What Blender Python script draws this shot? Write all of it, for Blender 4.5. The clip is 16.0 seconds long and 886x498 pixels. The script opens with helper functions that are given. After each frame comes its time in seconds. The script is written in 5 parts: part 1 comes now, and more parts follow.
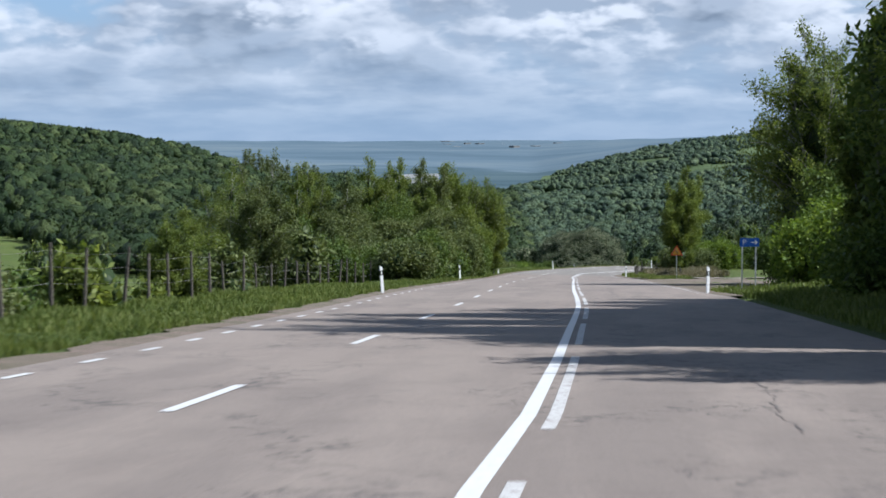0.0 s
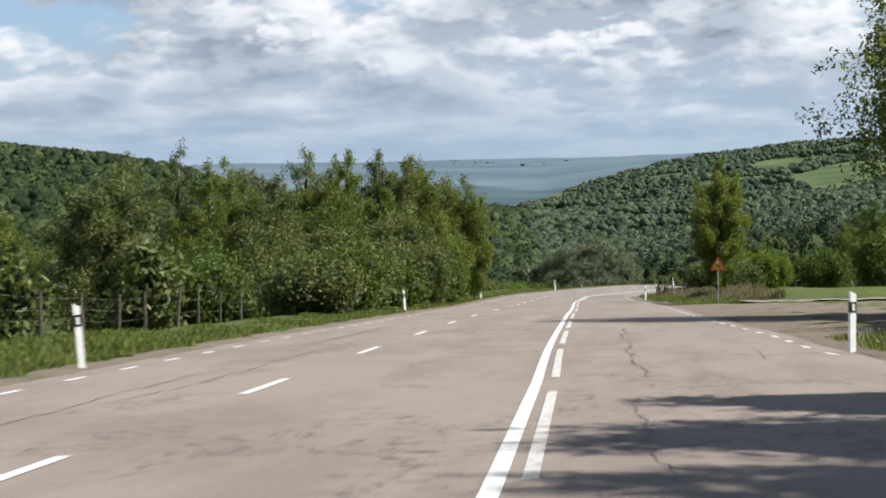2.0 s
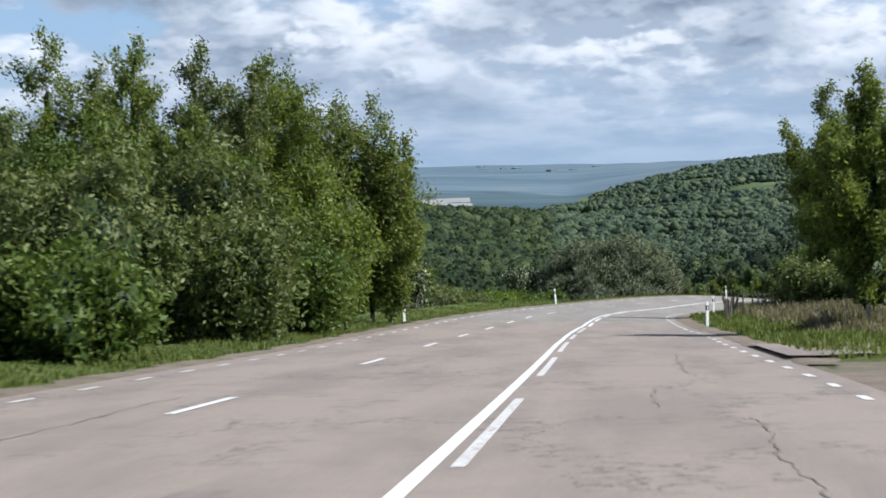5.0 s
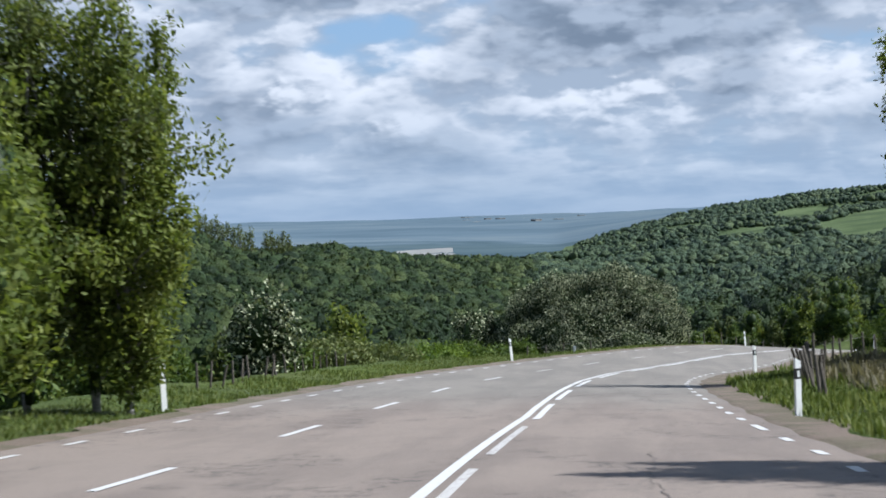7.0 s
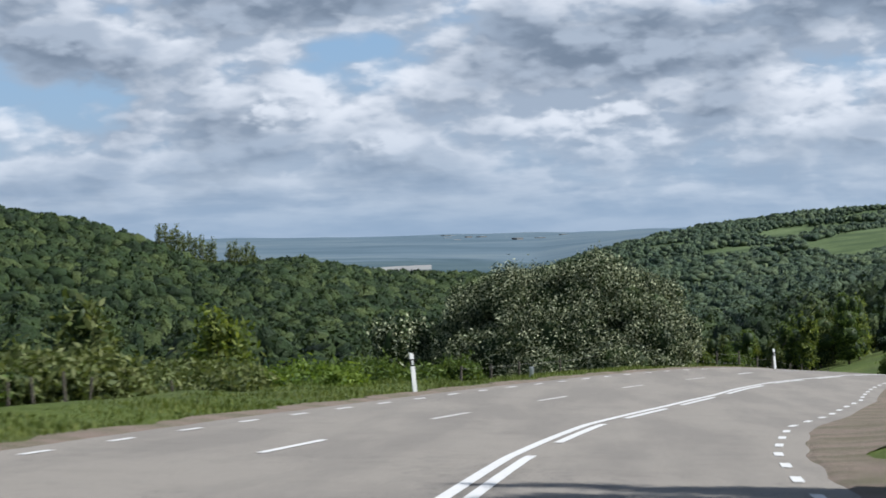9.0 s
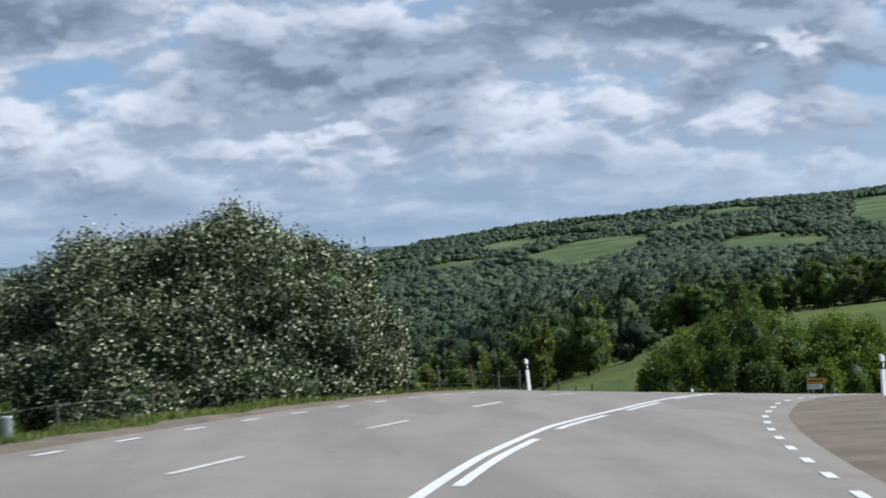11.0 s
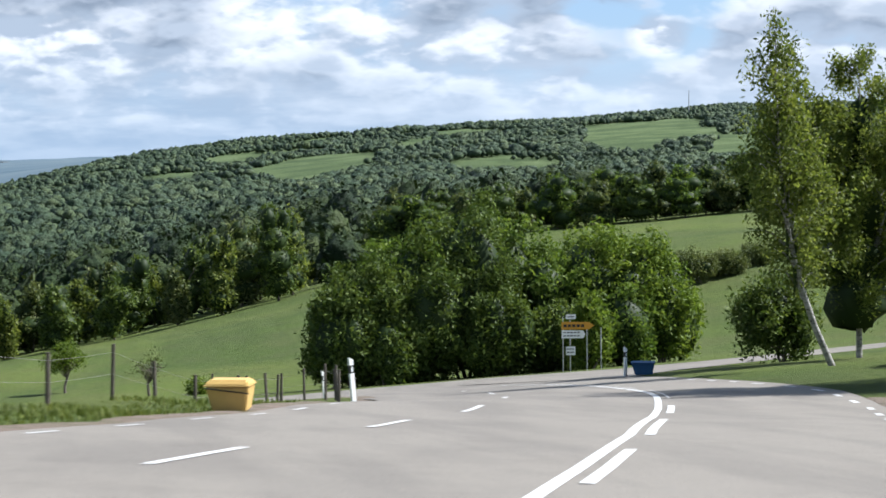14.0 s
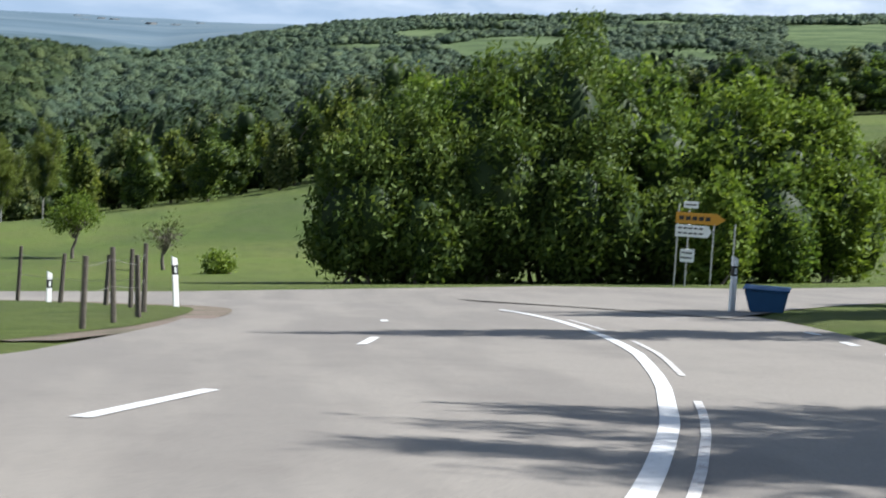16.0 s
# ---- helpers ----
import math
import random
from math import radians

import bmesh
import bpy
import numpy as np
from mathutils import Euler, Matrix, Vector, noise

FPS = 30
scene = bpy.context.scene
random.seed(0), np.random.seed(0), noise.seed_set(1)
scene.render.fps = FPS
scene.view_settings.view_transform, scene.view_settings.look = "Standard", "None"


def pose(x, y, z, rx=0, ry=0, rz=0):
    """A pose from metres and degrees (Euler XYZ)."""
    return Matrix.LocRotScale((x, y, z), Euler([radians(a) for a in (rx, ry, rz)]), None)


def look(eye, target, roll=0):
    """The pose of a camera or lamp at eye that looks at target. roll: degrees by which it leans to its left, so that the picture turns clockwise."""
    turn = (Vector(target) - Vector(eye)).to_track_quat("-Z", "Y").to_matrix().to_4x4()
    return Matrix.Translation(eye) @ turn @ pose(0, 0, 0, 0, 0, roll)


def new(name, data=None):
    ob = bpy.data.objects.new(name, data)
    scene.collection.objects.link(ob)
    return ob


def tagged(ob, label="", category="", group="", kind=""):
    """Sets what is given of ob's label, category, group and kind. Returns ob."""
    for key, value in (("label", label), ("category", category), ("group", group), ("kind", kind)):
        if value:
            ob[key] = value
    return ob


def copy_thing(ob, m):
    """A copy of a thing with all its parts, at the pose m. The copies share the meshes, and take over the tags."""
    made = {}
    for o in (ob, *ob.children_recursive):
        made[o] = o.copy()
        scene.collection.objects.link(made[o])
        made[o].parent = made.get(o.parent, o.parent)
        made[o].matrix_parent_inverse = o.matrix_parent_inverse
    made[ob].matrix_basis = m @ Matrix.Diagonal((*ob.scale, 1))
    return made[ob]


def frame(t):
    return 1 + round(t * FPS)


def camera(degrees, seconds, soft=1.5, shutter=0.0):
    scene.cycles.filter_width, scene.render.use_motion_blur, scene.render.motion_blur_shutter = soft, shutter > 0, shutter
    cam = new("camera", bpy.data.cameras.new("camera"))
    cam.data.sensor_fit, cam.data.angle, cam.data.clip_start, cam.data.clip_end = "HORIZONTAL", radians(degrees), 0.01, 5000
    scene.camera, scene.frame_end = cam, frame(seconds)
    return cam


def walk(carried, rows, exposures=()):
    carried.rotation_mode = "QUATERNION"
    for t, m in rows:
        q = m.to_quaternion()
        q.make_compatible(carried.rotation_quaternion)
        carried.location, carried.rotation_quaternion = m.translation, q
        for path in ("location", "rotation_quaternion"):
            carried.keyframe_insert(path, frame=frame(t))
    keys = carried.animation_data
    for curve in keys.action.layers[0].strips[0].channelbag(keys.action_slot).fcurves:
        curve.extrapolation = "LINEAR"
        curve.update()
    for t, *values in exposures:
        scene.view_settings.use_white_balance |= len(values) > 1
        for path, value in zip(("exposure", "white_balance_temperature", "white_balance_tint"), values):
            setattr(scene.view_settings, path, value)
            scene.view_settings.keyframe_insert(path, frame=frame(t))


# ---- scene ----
cam = camera(24.0, 16.0, soft=1.7, shutter=0.3)
PATH = [
    (0, (0.016, 0.020, 1.506), (-0.721, 9.974, 0.892), -0.08),
    (0.5, (0.158, 12.385, 0.704), (-0.627, 22.334, 0.067), -0.50),
    (1, (0.184, 24.462, -0.096), (-0.650, 34.397, -0.873), -1.05),
    (1.5, (0.179, 36.216, -0.878), (-0.656, 46.158, -1.558), -1.36),
    (2, (0.287, 47.901, -1.647), (-0.515, 57.856, -2.161), -1.08),
    (2.5, (0.292, 60.534, -2.494), (-0.476, 70.495, -2.917), -0.63),
    (3, (0.192, 73.728, -3.340), (-0.545, 83.691, -3.776), -0.66),
    (3.5, (0.154, 86.678, -4.198), (-0.571, 96.639, -4.683), -0.55),
    (5.8, (0.132, 141.848, -7.967), (-0.876, 151.787, -8.424), -1.15),
    (6, (0.076, 146.498, -8.273), (-0.882, 156.444, -8.692), -1.29),
    (6.5, (-0.089, 158.007, -9.106), (-0.948, 167.966, -9.399), -1.29),
    (7, (-0.200, 169.821, -9.954), (-1.063, 179.781, -10.179), -1.83),
    (7.5, (-0.375, 180.238, -10.689), (-1.288, 190.193, -10.922), -1.90),
    (8, (-0.498, 190.828, -11.478), (-1.486, 200.777, -11.679), -1.35),
    (8.2, (-0.544, 195.083, -11.800), (-1.531, 205.033, -11.976), -0.94),
    (10.3, (0.826, 238.839, -14.650), (0.764, 248.838, -14.777), -3.27),
    (10.5, (1.164, 243.037, -14.951), (1.299, 253.035, -15.078), -3.14),
    (11, (1.994, 253.580, -15.716), (2.540, 263.565, -15.796), -2.92),
    (11.5, (3.194, 264.057, -16.368), (4.018, 274.023, -16.401), -2.61),
    (12, (4.610, 274.002, -16.998), (5.590, 283.953, -17.151), -1.50),
    (12.5, (6.492, 283.862, -17.560), (7.647, 293.791, -17.844), -1.03),
    (13, (8.735, 294.347, -18.198), (10.191, 304.232, -18.613), -0.64),
    (13.5, (11.166, 304.051, -18.799), (12.868, 313.894, -19.281), -0.61),
    (14, (13.814, 313.026, -19.495), (15.633, 322.847, -20.001), -0.63),
    (14.5, (16.589, 321.652, -20.275), (18.392, 331.475, -20.790), -0.37),
    (15, (19.420, 330.453, -21.181), (21.078, 340.296, -21.781), 0.72),
    (15.5, (22.165, 339.108, -22.085), (23.546, 348.982, -22.862), 2.17),
    (16, (24.971, 347.962, -22.985), (25.911, 357.860, -24.050), 3.37),
]
EXPOSURE = [(0.0, 0.93, 5620, 10), (1.0, 0.96, 5650, 10), (2.0, 1.07, 6350, 10), (2.6, 1.06, 6300, 10), (3.5, 0.95, 5780, 10), (6.0, 1.08, 5850, 10), (6.5, 1.04, 5650, 10), (7.0, 0.92, 5700, 10), (7.5, 0.94, 6000, 10), (8.0, 0.90, 6000, 10), (11.0, 0.75, 5720, 10), (12.5, 0.77, 5800, 10), (13.0, 1.06, 5830, 10), (13.5, 1.14, 5860, 10), (14.0, 1.28, 5900, 10), (15.0, 1.40, 5950, 10), (15.5, 1.46, 5950, 10), (16.0, 1.32, 5900, 10)]
walk(cam, [(t, look(eye, target, roll)) for t, eye, target, roll in PATH], EXPOSURE)

# ---- world and sun ----
SUN_DIR = Vector((0.70, 0.03, 0.74)).normalized()
sun = new("sun", bpy.data.lights.new("sun", "SUN"))
sun.data.energy, sun.data.angle, sun.data.color = 5.0, radians(0.53), (1.0, 0.95, 0.87)
sun.matrix_world = SUN_DIR.to_track_quat("Z", "Y").to_matrix().to_4x4()


def build_world():
    w = bpy.data.worlds.new("sky")
    scene.world = w
    w.use_nodes = True
    nt = w.node_tree
    nt.nodes.clear()
    N, L = nt.nodes.new, nt.links.new
    out, bg = N("ShaderNodeOutputWorld"), N("ShaderNodeBackground")
    sky = N("ShaderNodeTexSky")
    sky.sky_type, sky.sun_disc = "NISHITA", False
    sky.sun_elevation = math.asin(SUN_DIR.z)
    sky.sun_rotation = math.atan2(SUN_DIR.x, SUN_DIR.y)
    sky.air_density, sky.dust_density = 1.0, 0.4
    co = N("ShaderNodeTexCoord")
    sep = N("ShaderNodeSeparateXYZ")
    L(co.outputs["Generated"], sep.inputs[0])

    def mth(op, a, b=None, c=None, clamp=False):
        n = N("ShaderNodeMath")
        n.operation, n.use_clamp = op, clamp
        for i, v in enumerate((a, b, c)):
            if v is None:
                continue
            if isinstance(v, (int, float)):
                n.inputs[i].default_value = v
            else:
                L(v, n.inputs[i])
        return n.outputs[0]

    def mix(f, a, b):
        n = N("ShaderNodeMix")
        n.data_type = "RGBA"
        for i, v in ((0, f), (6, a), (7, b)):
            if isinstance(v, tuple):
                n.inputs[i].default_value = (*v, 1)
            elif isinstance(v, (int, float)):
                n.inputs[i].default_value = v
            else:
                L(v, n.inputs[i])
        return n.outputs[2]

    def noise_tex(vec, scale, detail, rough, dist=0.0):
        n = N("ShaderNodeTexNoise")
        n.inputs["Scale"].default_value, n.inputs["Detail"].default_value = scale, detail
        n.inputs["Roughness"].default_value, n.inputs["Distortion"].default_value = rough, dist
        L(vec, n.inputs["Vector"])
        return n.outputs["Fac"]

    def ramp(v, lo, hi):
        n = N("ShaderNodeMapRange")
        n.interpolation_type = "SMOOTHSTEP"
        L(v, n.inputs[0])
        n.inputs[1].default_value, n.inputs[2].default_value = lo, hi
        return n.outputs[0]

    # bearing to the right of +y and height over the horizon, in degrees
    east = mth("MULTIPLY", mth("ARCTAN2", sep.outputs[0], sep.outputs[1]), 57.2958)
    rise = mth("MULTIPLY", mth("ARCSINE", sep.outputs[2]), 57.2958)

    def heap(spots):
        total = None
        for bearing, height, wide, tall, weight in spots:
            du, dv = mth("MULTIPLY_ADD", east, 1 / wide, -bearing / wide), mth("MULTIPLY_ADD", rise, 1 / tall, -height / tall)
            near = mth("MULTIPLY", ramp(mth("ADD", mth("MULTIPLY", du, du), mth("MULTIPLY", dv, dv)), 1.0, 0.0), weight)
            total = near if total is None else mth("ADD", total, near)
        return total

    def density(du, dv):
        at = N("ShaderNodeCombineXYZ")
        L(mth("ADD", east, du), at.inputs[0])
        L(mth("MULTIPLY", mth("ADD", rise, dv), 2.1), at.inputs[1])
        mass = noise_tex(at.outputs[0], 0.16, 3.0, 0.45, 0.2)
        puff = noise_tex(at.outputs[0], 0.46, 4.0, 0.42, 0.15)
        cell = N("ShaderNodeTexVoronoi")
        cell.feature, cell.voronoi_dimensions = "SMOOTH_F1", "2D"
        cell.inputs["Scale"].default_value, cell.inputs["Smoothness"].default_value = 0.62, 0.7
        cell.inputs["Detail"].default_value, cell.inputs["Roughness"].default_value = 2.0, 0.5
        bent = N("ShaderNodeVectorMath")
        bent.operation = "MULTIPLY_ADD"
        wob = N("ShaderNodeTexNoise")
        wob.inputs["Scale"].default_value, wob.inputs["Detail"].default_value = 1.3, 4.0
        L(at.outputs[0], wob.inputs["Vector"])
        L(wob.outputs["Color"], bent.inputs[0])
        bent.inputs[1].default_value = (1.1, 1.1, 0.0)
        L(at.outputs[0], bent.inputs[2])
        L(bent.outputs[0], cell.inputs["Vector"])
        return mth("ADD", mth("ADD", mth("MULTIPLY", mass, 0.66), mth("MULTIPLY", puff, 0.32)), mth("MULTIPLY", cell.outputs["Distance"], -0.13))

    # cumulus banks, the blue gaps between them, and the thick grey ones
    banks = heap([(2.3, 3.9, 5.5, 2.0, 1.0), (-9.2, 5.6, 4.5, 1.2, 0.8), (-0.4, 2.6, 4.0, 1.2, 0.5), (-9.0, 2.7, 4.0, 1.5, 0.6), (9.2, 5.4, 6.5, 1.7, 1.0), (-2.0, 4.3, 4.0, 1.8, 0.7), (10.8, 3.0, 4.0, 1.2, 0.5),
                  (16.5, 2.9, 1.1, 0.75, 1.8), (19.5, 4.6, 2.2, 1.2, 1.0), (-13.8, 3.5, 1.7, 1.2, -1.2), (-6.9, 4.9, 1.6, 0.6, -1.0), (16.2, 3.8, 3.2, 2.4, -1.3), (-17.5, 4.6, 2.5, 1.5, -0.8), (14.0, 7.6, 3.0, 1.4, -0.8)])
    greys = heap([(2.8, 4.7, 5.0, 1.3, 0.9), (-9.4, 6.0, 4.5, 1.1, 0.9), (9.3, 5.8, 6.0, 1.3, 1.0), (-2.2, 4.5, 3.6, 1.2, 0.7), (11.5, 3.4, 3.5, 0.6, 0.4), (-10.4, 2.5, 2.6, 0.8, 0.4), (4.0, 3.2, 2.5, 0.7, 0.4)])
    clear = ramp(rise, 10.0, 42.0)
    here, above, rim = density(0.0, 0.0), density(0.35, 0.50), density(0.10, 0.17)
    cover = mth("ADD", mth("MULTIPLY_ADD", banks, 0.13, here), mth("MULTIPLY", clear, -0.17))
    alpha = ramp(cover, 0.22, 0.39)
    thick = ramp(mth("MULTIPLY_ADD", greys, 0.17, here), 0.35, 0.55)
    relief = ramp(mth("ADD", mth("MULTIPLY", mth("SUBTRACT", here, above), 0.9), mth("MULTIPLY", mth("SUBTRACT", here, rim), 0.6)), -0.08, 0.11)
    white = mix(relief, (0.47, 0.54, 0.63), (1.0, 1.01, 1.03))
    grey = mix(relief, (0.25, 0.305, 0.38), (0.53, 0.59, 0.67))
    cloud = mix(thick, white, grey)
    # sunlit heads that stand out before the grey banks
    heads = heap([(-0.4, 2.8, 3.0, 0.75, 1.0), (-8.8, 3.1, 1.6, 0.8, 0.9), (0.6, 2.1, 2.2, 0.6, 0.9), (10.7, 2.4, 3.2, 0.6, 0.9), (15.9, 5.6, 1.3, 0.7, 1.2), (16.6, 2.9, 1.0, 0.6, 1.4), (-16.4, 3.2, 1.4, 0.9, 1.0), (-6.0, 2.2, 1.6, 0.5, 0.8), (5.5, 2.6, 1.6, 0.6, 0.8), (13.0, 4.6, 1.6, 0.7, 0.8)])
    bright = ramp(mth("ADD", mth("MULTIPLY", heads, 0.16), mth("ADD", here, mth("MULTIPLY", mth("SUBTRACT", here, rim), 2.2))), 0.47, 0.70)
    cloud = mix(mth("MULTIPLY", bright, mth("MULTIPLY", ramp(heads, 0.0, 0.8), 0.8)), cloud, (1.02, 1.03, 1.05))
    skyc = N("ShaderNodeVectorMath")
    skyc.operation = "SCALE"
    L(sky.outputs[0], skyc.inputs[0])
    skyc.inputs[3].default_value = 0.105
    blue = mix(0.6, skyc.outputs[0], (0.34, 0.55, 0.86))
    blue = mix(mth("MULTIPLY", clear, 0.75), blue, skyc.outputs[0])
    body = mix(alpha, blue, cloud)
    # layered bright haze towards the horizon
    at = N("ShaderNodeCombineXYZ")
    L(east, at.inputs[0])
    L(mth("MULTIPLY", rise, 5.5), at.inputs[1])
    strata = noise_tex(at.outputs[0], 0.26, 7.0, 0.55)
    veil = ramp(rise, 3.4, -0.2)
    low = mix(ramp(strata, 0.36, 0.66), (0.39, 0.50, 0.63), (0.63, 0.71, 0.80))
    low = mix(mth("MULTIPLY", ramp(sep.outputs[0], 0.02, 0.40), 0.6), low, (0.72, 0.80, 0.88))
    body = mix(mth("MULTIPLY", veil, 0.88), body, low)
    body = mix(mth("MULTIPLY", ramp(rise, 0.9, -0.3), 0.6), body, (0.40, 0.52, 0.66))
    L(body, bg.inputs[0])
    bg.inputs[1].default_value = 0.47
    L(bg.outputs[0], out.inputs[0])


build_world()

# ---- materials ----


def material(name, build, rough=0.85, spec=0.3):
    m = bpy.data.materials.new(name)
    m.use_nodes = True
    nt = m.node_tree
    b = nt.nodes["Principled BSDF"]
    b.inputs["Roughness"].default_value = rough
    b.inputs["Specular IOR Level"].default_value = spec
    build(nt, b)
    return m


def vcoord(nt, scale=(1, 1, 1), kind="Position"):
    g = nt.nodes.new("ShaderNodeNewGeometry") if kind == "Position" else nt.nodes.new("ShaderNodeTexCoord")
    n = nt.nodes.new("ShaderNodeMapping")
    n.inputs["Scale"].default_value = scale
    nt.links.new(g.outputs[kind], n.inputs[0])
    return n.outputs[0]


def noi(nt, vec, scale, detail=4.0, rough=0.6, dist=0.0):
    n = nt.nodes.new("ShaderNodeTexNoise")
    n.inputs["Scale"].default_value, n.inputs["Detail"].default_value = scale, detail
    n.inputs["Roughness"].default_value, n.inputs["Distortion"].default_value = rough, dist
    nt.links.new(vec, n.inputs["Vector"])
    return n.outputs["Fac"]


def ramp(nt, fac, *stops):
    n = nt.nodes.new("ShaderNodeValToRGB")
    e = n.color_ramp.elements
    while len(e) < len(stops):
        e.new(0.5)
    for el, (p, c) in zip(e, stops):
        el.position = p
        el.color = (*c, 1) if isinstance(c, tuple) else (c, c, c, 1)
    nt.links.new(fac, n.inputs[0])
    return n.outputs[0]


def blend(nt, fac, a, b, mode="MIX"):
    n = nt.nodes.new("ShaderNodeMix")
    n.data_type, n.blend_type = "RGBA", mode
    for i, v in ((0, fac), (6, a), (7, b)):
        if isinstance(v, tuple):
            n.inputs[i].default_value = (*v, 1)
        elif isinstance(v, (int, float)):
            n.inputs[i].default_value = v
        else:
            nt.links.new(v, n.inputs[i])
    return n.outputs[2]


def bump(nt, b, height, strength, distance=0.02):
    n = nt.nodes.new("ShaderNodeBump")
    n.inputs["Strength"].default_value, n.inputs["Distance"].default_value = strength, distance
    nt.links.new(height, n.inputs["Height"])
    nt.links.new(n.outputs[0], b.inputs["Normal"])


def island(nt):
    return nt.nodes.new("ShaderNodeNewGeometry").outputs["Random Per Island"]


def step_along(nt, axis, lo, hi):
    s = nt.nodes.new("ShaderNodeSeparateXYZ")
    g = nt.nodes.new("ShaderNodeNewGeometry")
    nt.links.new(g.outputs["Position"], s.inputs[0])
    n = nt.nodes.new("ShaderNodeMapRange")
    nt.links.new(s.outputs[axis], n.inputs[0])
    n.inputs[1].default_value, n.inputs[2].default_value = lo, hi
    return n.outputs[0]


def mth(nt, op, a, b):
    n = nt.nodes.new("ShaderNodeMath")
    n.operation = op
    for i, v in enumerate((a, b)):
        if isinstance(v, (int, float)):
            n.inputs[i].default_value = v
        else:
            nt.links.new(v, n.inputs[i])
    return n.outputs[0]


def leaf_material(name, dark, mid, light, flower=None, share=0.0, trans=0.35, rough_skin=0.0):
    def build(nt, b):
        r = island(nt)
        col = ramp(nt, r, (0.0, dark), (0.5, mid), (1.0, light))
        big = noi(nt, vcoord(nt), 0.02 if rough_skin else 0.35, 4)
        col = blend(nt, ramp(nt, big, (0.38, 0.0), (0.62, 1.0)), blend(nt, 1.0, col, (0.72, 0.78, 0.8), "MULTIPLY"), col)
        if flower:
            bunch = mth(nt, "ADD", mth(nt, "MULTIPLY", noi(nt, vcoord(nt), 3.4, 3), 0.9), mth(nt, "MULTIPLY", r, 0.55))
            col = blend(nt, ramp(nt, bunch, (0.84 - share, 0.0), (0.90 - share, 1.0)), col, flower)
        nt.links.new(col, b.inputs["Base Color"])
        b.inputs["Roughness"].default_value = 0.55
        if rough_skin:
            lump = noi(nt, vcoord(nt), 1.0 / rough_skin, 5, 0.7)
            # hollows of the bump also get a darker colour as painted shade
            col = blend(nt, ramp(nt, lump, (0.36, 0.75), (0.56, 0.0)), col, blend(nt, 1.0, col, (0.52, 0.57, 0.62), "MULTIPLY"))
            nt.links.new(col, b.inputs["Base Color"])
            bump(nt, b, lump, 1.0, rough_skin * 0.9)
        t = nt.nodes.new("ShaderNodeBsdfTranslucent")
        nt.links.new(blend(nt, 1.0, col, (1.0, 1.0, 0.55), "MULTIPLY"), t.inputs[0])
        m = nt.nodes.new("ShaderNodeMixShader")
        m.inputs[0].default_value = trans
        nt.links.new(b.outputs[0], m.inputs[1])
        nt.links.new(t.outputs[0], m.inputs[2])
        nt.links.new(m.outputs[0], nt.nodes["Material Output"].inputs[0])
    return material(name, build, 0.6, 0.12)


def plain(name, colour, rough=0.6, metal=0.0, var=0.15, scale=6.0, spec=0.4):
    def build(nt, b):
        n = noi(nt, vcoord(nt), scale, 5)
        dark = tuple(c * (1 - var) for c in colour)
        nt.links.new(ramp(nt, n, (0.3, dark), (0.7, colour)), b.inputs["Base Color"])
        b.inputs["Metallic"].default_value = metal
        bump(nt, b, n, 0.1, 0.005)
    return material(name, build, rough, spec)


